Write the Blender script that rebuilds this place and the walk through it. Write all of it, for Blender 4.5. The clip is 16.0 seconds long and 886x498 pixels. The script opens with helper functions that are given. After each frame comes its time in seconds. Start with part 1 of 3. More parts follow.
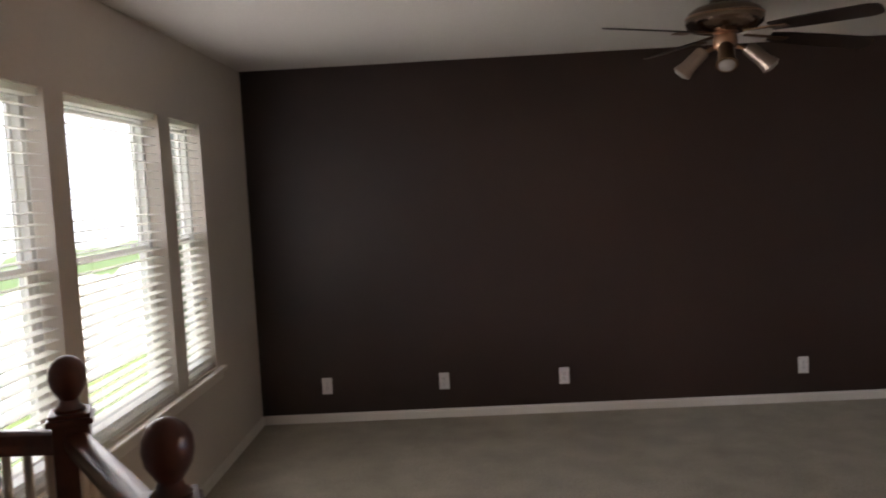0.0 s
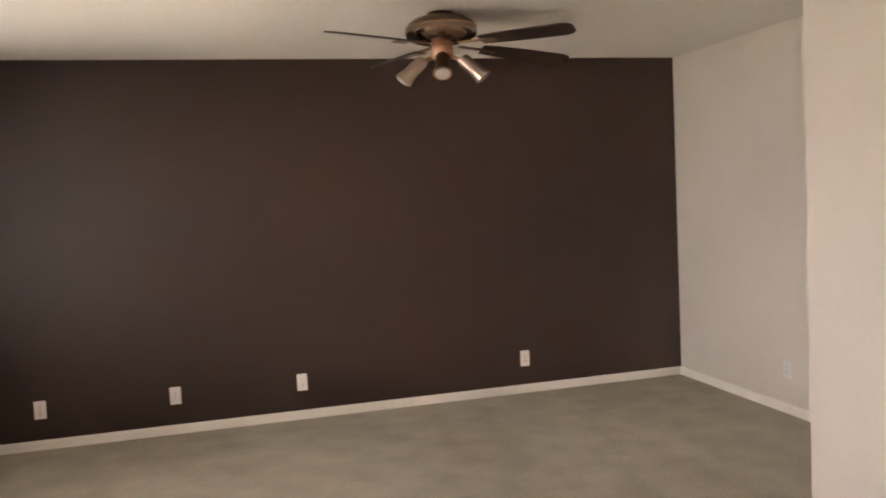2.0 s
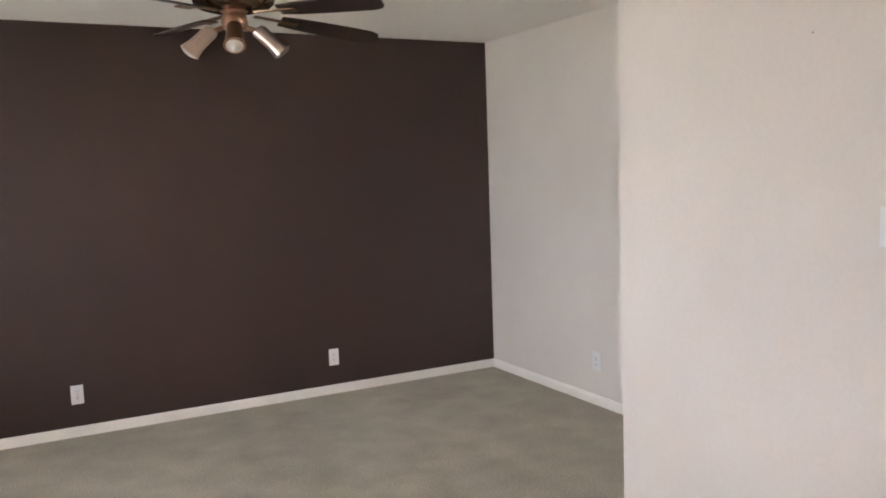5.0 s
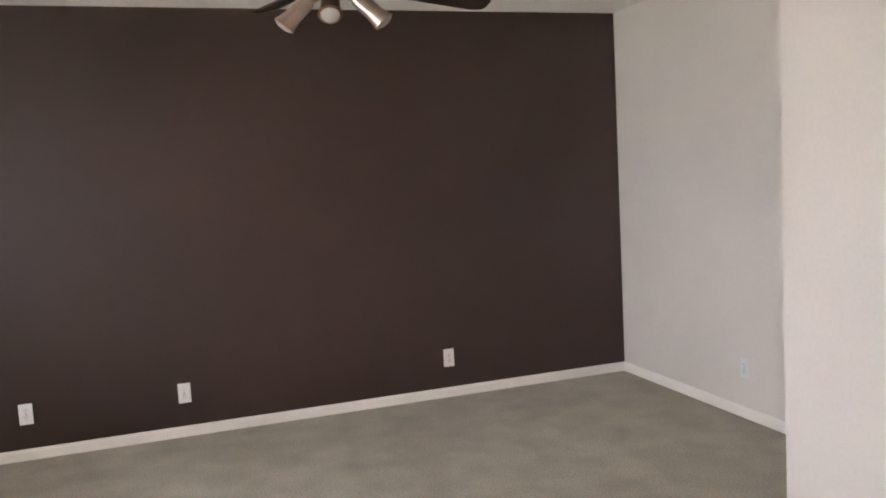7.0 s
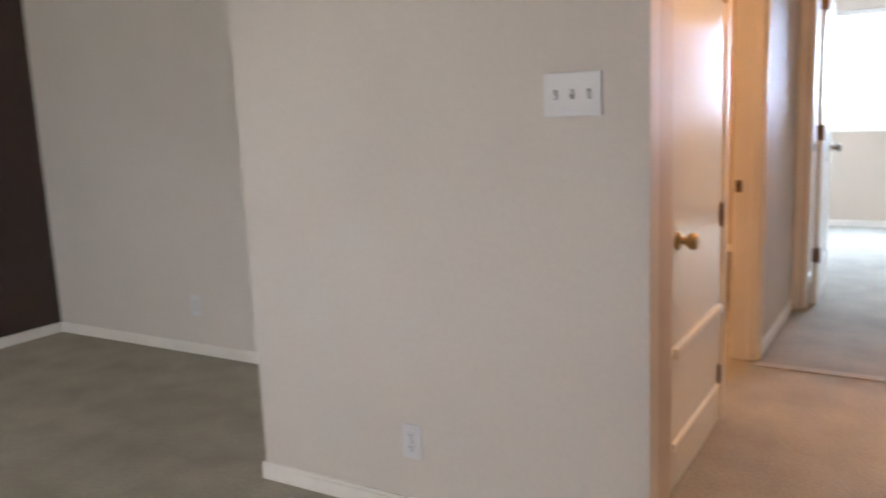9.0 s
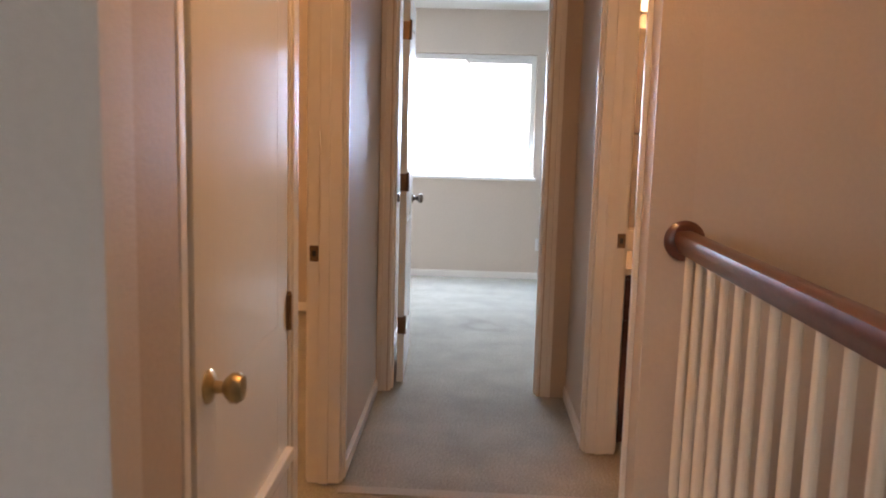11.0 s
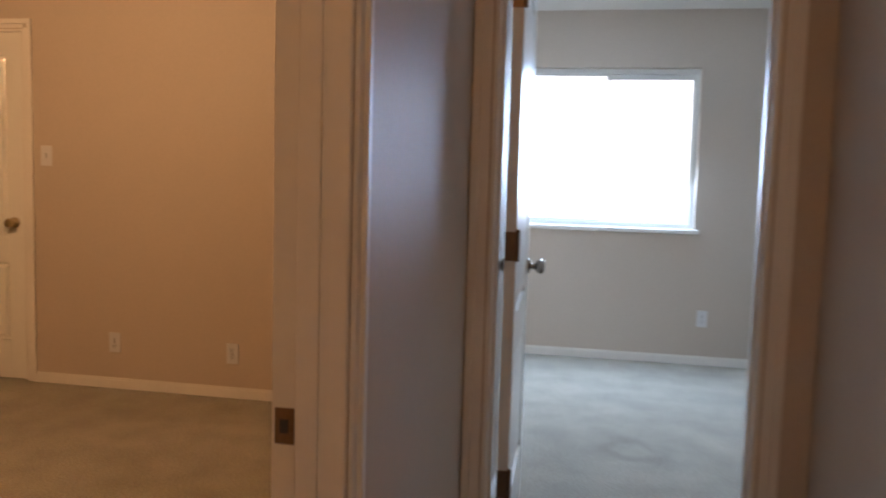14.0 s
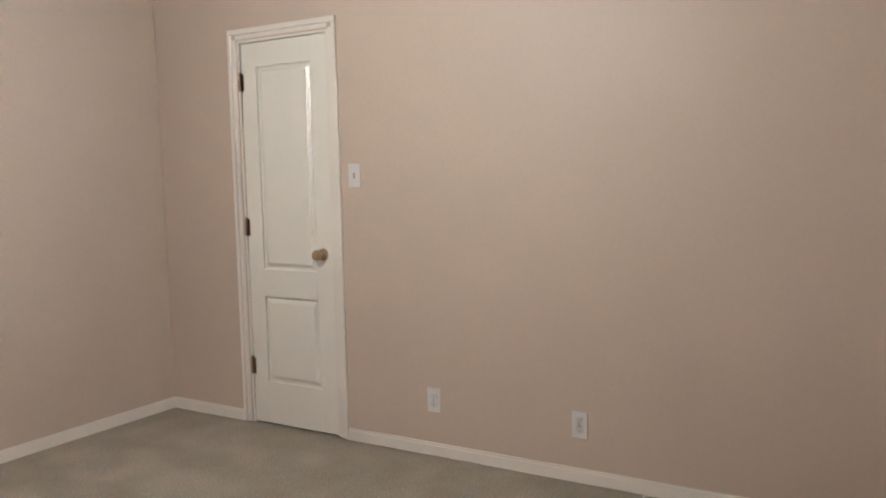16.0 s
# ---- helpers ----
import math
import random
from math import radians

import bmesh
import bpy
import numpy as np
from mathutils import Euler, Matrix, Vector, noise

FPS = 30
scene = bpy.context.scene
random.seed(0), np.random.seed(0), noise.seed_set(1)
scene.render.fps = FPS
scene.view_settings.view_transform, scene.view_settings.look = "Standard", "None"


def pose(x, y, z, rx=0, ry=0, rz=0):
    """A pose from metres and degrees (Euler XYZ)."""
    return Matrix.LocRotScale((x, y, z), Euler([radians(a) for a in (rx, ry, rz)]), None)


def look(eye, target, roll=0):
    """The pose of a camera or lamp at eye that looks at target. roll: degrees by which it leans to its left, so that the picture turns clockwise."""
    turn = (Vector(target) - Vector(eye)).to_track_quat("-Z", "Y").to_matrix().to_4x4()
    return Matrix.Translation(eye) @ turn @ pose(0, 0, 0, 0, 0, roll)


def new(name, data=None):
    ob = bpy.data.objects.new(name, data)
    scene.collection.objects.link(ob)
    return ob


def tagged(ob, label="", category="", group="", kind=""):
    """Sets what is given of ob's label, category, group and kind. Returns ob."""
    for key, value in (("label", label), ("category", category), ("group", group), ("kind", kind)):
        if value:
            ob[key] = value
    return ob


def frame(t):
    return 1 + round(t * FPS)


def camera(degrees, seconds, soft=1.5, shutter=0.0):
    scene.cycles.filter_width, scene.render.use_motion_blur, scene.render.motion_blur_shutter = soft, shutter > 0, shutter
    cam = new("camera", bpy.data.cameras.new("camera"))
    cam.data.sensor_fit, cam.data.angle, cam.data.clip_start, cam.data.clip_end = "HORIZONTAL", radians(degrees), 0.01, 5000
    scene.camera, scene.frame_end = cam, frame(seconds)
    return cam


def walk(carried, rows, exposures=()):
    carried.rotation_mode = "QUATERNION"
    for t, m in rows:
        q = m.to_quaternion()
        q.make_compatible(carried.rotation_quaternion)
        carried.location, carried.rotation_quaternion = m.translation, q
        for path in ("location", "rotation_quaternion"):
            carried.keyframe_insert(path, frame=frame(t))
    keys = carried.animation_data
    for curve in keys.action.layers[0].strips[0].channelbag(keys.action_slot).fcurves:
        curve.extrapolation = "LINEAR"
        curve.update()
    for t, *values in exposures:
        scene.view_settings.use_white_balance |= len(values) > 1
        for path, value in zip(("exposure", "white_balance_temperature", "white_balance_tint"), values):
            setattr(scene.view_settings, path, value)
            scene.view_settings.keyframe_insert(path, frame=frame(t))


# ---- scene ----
cam = camera(57.0, 16.0, soft=1.9, shutter=0.4)
PATH = [
    (0, (3.132, 0.141, 1.589), (3.069, 2.135, 1.439), -3.0),
    (0.5, (3.201, 0.104, 1.597), (3.291, 2.096, 1.441), -3.0),
    (1, (3.124, 0.005, 1.487), (3.411, 1.98, 1.368), -2.8),
    (1.5, (3.195, 0.018, 1.475), (3.599, 1.973, 1.36), -2.8),
    (2, (3.269, 0.116, 1.503), (3.793, 2.041, 1.365), -2.8),
    (2.5, (3.302, 0.257, 1.561), (3.967, 2.136, 1.388), -2.7),
    (3, (3.367, 0.298, 1.544), (4.149, 2.13, 1.371), -2.5),
    (3.5, (3.407, 0.289, 1.531), (4.31, 2.065, 1.354), -2.3),
    (6, (3.542, 0.649, 1.524), (4.479, 2.403, 1.32), -1.9),
    (6.5, (3.626, 0.758, 1.473), (4.413, 2.587, 1.281), -2.5),
    (7, (3.683, 0.826, 1.46), (4.335, 2.706, 1.267), -3.1),
    (7.5, (3.696, 0.835, 1.477), (4.414, 2.689, 1.26), -3.3),
    (8, (3.613, 0.785, 1.466), (4.68, 2.459, 1.22), -2.6),
    (8.5, (3.5, 0.821, 1.382), (4.92, 2.203, 1.111), -2.1),
    (9, (3.609, 1.002, 1.298), (5.296, 2.021, 0.958), -2.4),
    (9.5, (3.774, 1.107, 1.322), (5.62, 1.73, 0.869), -1.4),
    (10, (4.147, 1.187, 1.315), (6.077, 1.487, 0.883), -0.5),
    (12.5, (5.658, 1.252, 1.276), (7.645, 1.253, 1.053), 2.1),
    (13, (5.951, 1.229, 1.29), (7.937, 1.343, 1.081), 1.6),
    (13.5, (6.217, 1.255, 1.268), (8.197, 1.468, 1.078), 1.4),
    (14, (6.523, 1.323, 1.267), (8.479, 1.7, 1.089), 1.6),
    (14.5, (6.912, 1.416, 1.281), (8.781, 2.108, 1.114), 1.5),
    (15, (7.097, 1.489, 1.327), (8.826, 2.48, 1.16), 0.9),
    (15.5, (7.241, 1.697, 1.315), (8.918, 2.777, 1.168), 0.5),
    (16, (7.519, 2.041, 1.326), (9.224, 3.071, 1.139), -1.3),
]
walk(cam, [(t, look(eye, target, roll)) for t, eye, target, roll in PATH],
     exposures=[(0.0, -1.4, 6900, 22), (0.5, -1.08, 7100, 22), (1.5, -0.25, 8300, 23), (2.5, 0.05, 7400, 22), (3.5, 0.2, 7200, 20), (6.0, 0.18, 6350, 17), (6.5, 0.18, 6350, 17), (7.5, 0.18, 6900, 19), (8.0, 0.4, 6600, 16),
                (8.5, 0.1, 6500, 14), (9.0, -0.55, 6800, 17), (9.5, -0.85, 6800, 20), (10.0, -1.05, 7200, 21), (12.5, -1.36, 6700, 18), (14.0, -1.8, 6500, 17), (15.0, -1.65, 6700, 13), (15.5, -1.35, 4600, 3), (16.0, -0.85, 3600, -2)])

# ---- world and lights ----
world = bpy.data.worlds.new("world")
scene.world = world
world.use_nodes = True
wn = world.node_tree
sky = wn.nodes.new("ShaderNodeTexSky")
sky.sky_type, sky.sun_disc = "NISHITA", False
sky.sun_elevation, sky.sun_rotation = radians(48), radians(170)
wn.nodes["Background"].inputs[1].default_value = 0.12
wn.links.new(sky.outputs[0], wn.nodes["Background"].inputs[0])
sun = new("sun", bpy.data.lights.new("sun", "SUN"))
sun.data.energy, sun.data.angle, sun.data.color = 2.5, radians(3), (1.0, 0.95, 0.88)
sun.matrix_world = look((0, -10, 12), (-2, 0, 0))


def area_lamp(name, eye, target, w, h, watts, colour):
    la = bpy.data.lights.new(name, "AREA")
    la.shape, la.size, la.size_y, la.energy, la.color = "RECTANGLE", w, h, watts, colour
    ob = new(name, la)
    ob.matrix_world = look(eye, target)
    return ob


W3 = (0.69, 1.97, 0.942, 2.05)                        # far bedroom window: y, y, z, z
DAY = (0.93, 0.96, 1.0)
WARM = (1.0, 0.59, 0.275)
WIN_W = [(2.585, 3.05), (3.197, 4.141), (4.298, 4.766)]   # loft windows along y
WZ0, WZM, WZ1 = 0.625, 1.36, 2.02
WX_IN = 1.655
for a, b in WIN_W:
    area_lamp("window_light", (WX_IN, (a + b) / 2, (WZ0 + WZ1) / 2), (WX_IN + 2, (a + b) / 2, (WZ0 + WZ1) / 2), b - a - 0.02, WZ1 - WZ0 - 0.03, 14.0 * (b - a), DAY)
area_lamp("window_light", (12.37, 1.34, 1.485), (9, 1.34, 0.15), 1.22, 1.05, 330, (0.46, 0.69, 1.0))


def bulb(name, place, watts, radius=0.06, colour=WARM):
    la = bpy.data.lights.new(name, "POINT")
    la.energy, la.color, la.shadow_soft_size = watts, colour, radius
    ob = new(name, la)
    ob.location = place
    return ob


# ---- materials ----
def material(name, colour, rough=0.6, metal=0.0, grain=0.0, scale=40.0, stain=0.0, stain_scale=2.0, bump=0.0, bump_scale=None, coat=0.0, rand=0.0, spec=0.5):
    m = bpy.data.materials.new(name)
    m.use_nodes = True
    nt = m.node_tree
    b = nt.nodes["Principled BSDF"]
    b.inputs["Roughness"].default_value = rough
    b.inputs["Metallic"].default_value = metal
    b.inputs["Coat Weight"].default_value = coat
    b.inputs["Specular IOR Level"].default_value = spec
    b.inputs["Base Color"].default_value = (*colour, 1)
    if not (grain or stain or bump or rand):
        return m
    tc = nt.nodes.new("ShaderNodeTexCoord")

    def noise_node(s, detail):
        n = nt.nodes.new("ShaderNodeTexNoise")
        n.inputs["Scale"].default_value, n.inputs["Detail"].default_value = s, detail
        nt.links.new(tc.outputs["Object"], n.inputs["Vector"])
        return n

    def varied(source, amount, last):
        r = nt.nodes.new("ShaderNodeMapRange")
        r.inputs["From Min"].default_value, r.inputs["From Max"].default_value = 0.3, 0.7
        r.inputs["To Min"].default_value, r.inputs["To Max"].default_value = 1 - amount, 1 + amount
        nt.links.new(source, r.inputs["Value"])
        mul = nt.nodes.new("ShaderNodeVectorMath")
        mul.operation = "SCALE"
        if last is None:
            mul.inputs[0].default_value = colour
        else:
            nt.links.new(last, mul.inputs[0])
        nt.links.new(r.outputs[0], mul.inputs["Scale"])
        return mul.outputs[0]
    last = None
    if grain:
        last = varied(noise_node(scale, 3).outputs[0], grain, last)
    if stain:
        last = varied(noise_node(stain_scale, 4).outputs[0], stain, last)
    if rand:
        info = nt.nodes.new("ShaderNodeObjectInfo")
        last = varied(info.outputs["Random"], rand, last)
    if last is not None:
        nt.links.new(last, b.inputs["Base Color"])
    if bump:
        bp = nt.nodes.new("ShaderNodeBump")
        bp.inputs["Strength"].default_value, bp.inputs["Distance"].default_value = bump, 0.01
        nt.links.new(noise_node(bump_scale or scale, 4).outputs[0], bp.inputs["Height"])
        nt.links.new(bp.outputs[0], b.inputs["Normal"])
    return m


PAINT_CREAM = material("cream_wall_paint", (0.65, 0.595, 0.535), 0.55, grain=0.02, scale=60, stain=0.035, stain_scale=1.3, bump=0.12, bump_scale=140)
PAINT_TAN = material("tan_wall_paint", (0.55, 0.465, 0.385), 0.5, grain=0.02, scale=60, stain=0.04, stain_scale=1.1, bump=0.12, bump_scale=140)
PAINT_HALL = material("semigloss_hall_paint", (0.55, 0.46, 0.375), 0.50, grain=0.02, scale=60, stain=0.05, stain_scale=1.6, bump=0.10, bump_scale=120, spec=0.33)
PAINT_DARK = material("dark_brown_wall_paint", (0.024, 0.0108, 0.0070), 0.48, grain=0.05, scale=50, stain=0.12, stain_scale=1.2, bump=0.12, bump_scale=130, spec=0.5)
CEILING = material("textured_ceiling_paint", (0.78, 0.75, 0.70), 0.8, grain=0.03, scale=90, bump=0.35, bump_scale=70)
TRIM = material("white_trim_paint", (0.80, 0.76, 0.70), 0.38, grain=0.015, scale=30, stain=0.03, stain_scale=3)
DOOR_WHITE = material("white_door_paint", (0.82, 0.80, 0.74), 0.30, grain=0.01, scale=30, stain=0.02, stain_scale=2)
GLOSS_DOOR = material("gloss_white_door_paint", (0.82, 0.79, 0.72), 0.13, grain=0.01, scale=30, stain=0.02, stain_scale=2)
CARPET = material("beige_carpet", (0.43, 0.385, 0.31), 0.95, grain=0.22, scale=110, stain=0.10, stain_scale=4.5, bump=0.9, bump_scale=260, spec=0.1)
cnt = CARPET.node_tree
cb = cnt.nodes["Principled BSDF"]
base_link = cb.inputs["Base Color"].links[0].from_socket
ctc = cnt.nodes.new("ShaderNodeTexCoord")
warp = cnt.nodes.new("ShaderNodeTexNoise")
warp.inputs["Scale"].default_value = 3.5
cnt.links.new(ctc.outputs["Object"], warp.inputs["Vector"])
off = cnt.nodes.new("ShaderNodeVectorMath")
off.operation = "MULTIPLY_ADD"
off.inputs[1].default_value = (0.30, 0.30, 0.0)
cnt.links.new(warp.outputs["Color"], off.inputs[0])
cnt.links.new(ctc.outputs["Object"], off.inputs[2])
dist = cnt.nodes.new("ShaderNodeVectorMath")
dist.operation = "DISTANCE"
dist.inputs[1].default_value = (10.55, 1.30, 0.0)
cnt.links.new(off.outputs[0], dist.inputs[0])
ring = cnt.nodes.new("ShaderNodeValToRGB")
ring.color_ramp.elements[0].position, ring.color_ramp.elements[0].color = 0.07, (1, 1, 1, 1)
ring.color_ramp.elements[1].position, ring.color_ramp.elements[1].color = 0.13, (0.84, 0.84, 0.84, 1)
last_stop = ring.color_ramp.elements.new(0.20)
last_stop.color = (1, 1, 1, 1)
cnt.links.new(dist.outputs["Value"], ring.inputs[0])
stained = cnt.nodes.new("ShaderNodeMix")
stained.data_type, stained.blend_type = "RGBA", "MULTIPLY"
stained.inputs[0].default_value = 1.0
# vacuum strokes: long soft-edged patches in which the pile leans one way or the other
stroke_map = cnt.nodes.new("ShaderNodeMapping")
stroke_map.inputs["Rotation"].default_value = (0, 0, radians(28))
stroke_map.inputs["Scale"].default_value = (3.6, 1.5, 1.0)
cnt.links.new(off.outputs[0], stroke_map.inputs["Vector"])
stroke = cnt.nodes.new("ShaderNodeTexVoronoi")
stroke.feature = "SMOOTH_F1"
stroke.inputs["Scale"].default_value, stroke.inputs["Smoothness"].default_value = 1.0, 0.7
cnt.links.new(stroke_map.outputs[0], stroke.inputs["Vector"])
stroke_tone = cnt.nodes.new("ShaderNodeSeparateColor")
cnt.links.new(stroke.outputs["Color"], stroke_tone.inputs[0])
lean = cnt.nodes.new("ShaderNodeMapRange")
lean.inputs["From Min"].default_value, lean.inputs["From Max"].default_value = 0.15, 0.85
lean.inputs["To Min"].default_value, lean.inputs["To Max"].default_value = 0.94, 1.05
cnt.links.new(stroke_tone.outputs[0], lean.inputs["Value"])
leaned = cnt.nodes.new("ShaderNodeVectorMath")
leaned.operation = "SCALE"
cnt.links.new(base_link, leaned.inputs[0])
cnt.links.new(lean.outputs[0], leaned.inputs["Scale"])
cnt.links.new(leaned.outputs[0], stained.inputs[6])
cnt.links.new(ring.outputs[0], stained.inputs[7])
cnt.links.new(stained.outputs[2], cb.inputs["Base Color"])
PLATE = material("white_plastic", (0.68, 0.67, 0.67), 0.35)
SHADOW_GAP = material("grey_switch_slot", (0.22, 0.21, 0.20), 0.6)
PALE_PILE = material("pale_carpet_pile", (0.51, 0.45, 0.37), 0.95, grain=0.14, scale=160, bump=0.8, bump_scale=260, spec=0.1)
SLOT = material("dark_slot", (0.03, 0.03, 0.03), 0.6)
NICKEL = material("brushed_nickel", (0.34, 0.30, 0.27), 0.24, metal=1.0, grain=0.05, scale=120)
BRASS = material("aged_brass", (0.44, 0.35, 0.20), 0.35, metal=1.0, grain=0.08, scale=90)
ROSE = material("satin_rose_bronze", (0.45, 0.36, 0.31), 0.40, metal=1.0, grain=0.06, scale=110)
COPPER = material("brushed_copper", (0.46, 0.29, 0.20), 0.34, metal=1.0, grain=0.06, scale=110)
BRONZE = material("dark_bronze_metal", (0.24, 0.15, 0.09), 0.40, metal=1.0, grain=0.08, scale=90)
MAHOGANY = material("dark_mahogany_wood", (0.085, 0.024, 0.014), 0.30, grain=0.25, scale=30, stain=0.2, stain_scale=6, coat=0.2)
FAN_METAL = material("polished_dark_bronze", (0.27, 0.20, 0.155), 0.24, metal=1.0, grain=0.05, scale=120)
BLADE = material("dark_wood_fan_blade", (0.024, 0.014, 0.011), 0.33, grain=0.25, scale=40)
BALUSTER = material("cream_baluster_paint", (0.76, 0.68, 0.56), 0.38, stain=0.03, stain_scale=5)
VINYL = material("white_window_vinyl", (0.80, 0.80, 0.78), 0.35, stain=0.02)
SLAT = material("white_blind_slat", (0.84, 0.83, 0.80), 0.4, rand=0.03)
snt = SLAT.node_tree
trans = snt.nodes.new("ShaderNodeBsdfTranslucent")
trans.inputs["Color"].default_value = (0.85, 0.84, 0.80, 1)
slat_mix = snt.nodes.new("ShaderNodeMixShader")
slat_mix.inputs[0].default_value = 0.65
snt.links.new(snt.nodes["Principled BSDF"].outputs[0], slat_mix.inputs[1])
snt.links.new(trans.outputs[0], slat_mix.inputs[2])
snt.links.new(slat_mix.outputs[0], snt.nodes["Material Output"].inputs["Surface"])
COUNTER = material("cultured_marble", (0.78, 0.72, 0.66), 0.18, stain=0.04, stain_scale=9, coat=0.3)
VANITY = material("dark_cherry_cabinet", (0.070, 0.018, 0.012), 0.34, grain=0.2, scale=30, stain=0.15, stain_scale=5)
CHROME = material("chrome", (0.75, 0.72, 0.68), 0.12, metal=1.0)
MIRROR = material("mirror_silver", (0.88, 0.88, 0.87), 0.02, metal=1.0)
GRASS = material("lawn", (0.10, 0.16, 0.05), 0.9, grain=0.3, scale=0.8, stain=0.3, stain_scale=0.06)
ROOFING = material("roof_shell", (0.12, 0.11, 0.10), 0.9)

GLASS = bpy.data.materials.new("window_glass")
GLASS.use_nodes = True
gb = GLASS.node_tree.nodes["Principled BSDF"]
gb.inputs["Transmission Weight"].default_value, gb.inputs["Roughness"].default_value, gb.inputs["IOR"].default_value = 1.0, 0.0, 1.05
FROST = bpy.data.materials.new("lamp_glass")
FROST.use_nodes = True
fb = FROST.node_tree.nodes["Principled BSDF"]
fb.inputs["Base Color"].default_value = (0.42, 0.39, 0.36, 1)
fb.inputs["Roughness"].default_value = 0.35
GLOW = bpy.data.materials.new("lit_lamp_glass")
GLOW.use_nodes = True
ge = GLOW.node_tree.nodes["Principled BSDF"]
ge.inputs["Emission Color"].default_value, ge.inputs["Emission Strength"].default_value = (1.0, 0.72, 0.42, 1), 12.0


# ---- mesh helpers ----
def box(bm, x0, y0, z0, x1, y1, z1, bevel=0.0):
    r = bmesh.ops.create_cube(bm, size=1)
    vs = r["verts"]
    bmesh.ops.scale(bm, vec=(abs(x1 - x0), abs(y1 - y0), abs(z1 - z0)), verts=vs)
    bmesh.ops.translate(bm, vec=((x0 + x1) / 2, (y0 + y1) / 2, (z0 + z1) / 2), verts=vs)
    if bevel:
        es = list({e for v in vs for e in v.link_edges})
        bmesh.ops.bevel(bm, geom=es, offset=bevel, segments=2, affect="EDGES", profile=0.6)
    return vs


def tube(bm, place, direction, r0, r1, length, sides=20):
    """A capped cone or cylinder that starts at place and runs along direction."""
    d = Vector(direction).normalized()
    m = Matrix.Translation(Vector(place) + d * length / 2) @ d.to_track_quat("Z", "Y").to_matrix().to_4x4()
    bmesh.ops.create_cone(bm, cap_ends=True, segments=sides, radius1=r0, radius2=r1, depth=length, matrix=m)


def lathe(bm, profile, place=(0, 0, 0), direction=(0, 0, 1), sides=28):
    """A turned shape: (radius, height) pairs about an axis."""
    q = Vector(direction).normalized().to_track_quat("Z", "Y")
    rings = []
    for r, h in profile:
        ring = []
        for i in range(sides):
            a = 2 * math.pi * i / sides
            ring.append(bm.verts.new(Vector(place) + q @ Vector((r * math.cos(a), r * math.sin(a), h))))
        rings.append(ring)
    for lo, hi in zip(rings, rings[1:]):
        for i in range(sides):
            bm.faces.new((lo[i], lo[(i + 1) % sides], hi[(i + 1) % sides], hi[i]))
    bm.faces.new(list(reversed(rings[0])))
    bm.faces.new(rings[-1])


def mesh_of(name, bm, mat, smooth=False):
    me = bpy.data.meshes.new(name)
    bmesh.ops.recalc_face_normals(bm, faces=bm.faces)
    bm.to_mesh(me)
    bm.free()
    me.materials.append(mat)
    if smooth:
        me.polygons.foreach_set("use_smooth", [True] * len(me.polygons))
        me.set_sharp_from_angle(angle=radians(38))
    return me


def part(name, bm, mat, parent, label="", smooth=False):
    ob = new(name, mesh_of(name, bm, mat, smooth))
    ob.parent = parent
    if parent is not None:
        ob.matrix_parent_inverse = Matrix.Identity(4)
    if label:
        ob["label"] = label
    return ob


def empty(name, place, label, category, group="", kind=""):
    ob = new(name)
    ob.empty_display_size = 0.1
    ob.matrix_basis = place if isinstance(place, Matrix) else Matrix.Translation(place)
    return tagged(ob, label, category, group, kind)


def structure(name, boxes, mat, label, category, bevel=0.0):
    bm = bmesh.new()
    for b in boxes:
        box(bm, *b, bevel=bevel)
    ob = part(name, bm, mat, None)
    return tagged(ob, label, category, kind="structure")


def wall_boxes(axis, p0, p1, a0, a1, z0, z1, holes=()):
    """Boxes of a wall that is p0 to p1 thick, runs a0 to a1 and has holes (a, b, low, high)."""
    out = []

    def put(a, b, lo, hi):
        if b - a > 1e-4 and hi - lo > 1e-4:
            out.append((p0, a, lo, p1, b, hi) if axis == "x" else (a, p0, lo, b, p1, hi))
    at = a0
    for a, b, lo, hi in sorted(holes):
        put(at, a, z0, z1)
        put(a, b, z0, lo)
        put(a, b, hi, z1)
        at = b
    put(at, a1, z0, z1)
    return out


H = 2.44
DH = 2.03
# ---- plan ----
WX, NY, EX = 1.64, 5.70, 6.668         # loft: west wall, dark wall, east wall
NX, NY0, NY1 = 5.65, 1.61, 3.019       # the block beside the hall
HS, HN, HE = 0.735, 1.70, 8.858         # hall: south and north faces, end wall
SY = -0.55                             # south wall of loft and stairwell
BX = 7.15                              # wall at the end of the stairwell
B2E, B2N = 10.687, 5.80                 # second bedroom: east and north
B3E, B3S = 12.385, -1.30                # far bedroom: window wall and south wall

D1 = (6.12, 6.83)
D2 = (6.95, 7.725)
D3 = (0.87, 1.64)
DB = (7.315, 8.125)
DC = (4.581, 5.181)
BE = 8.76                              # wall behind the vanity

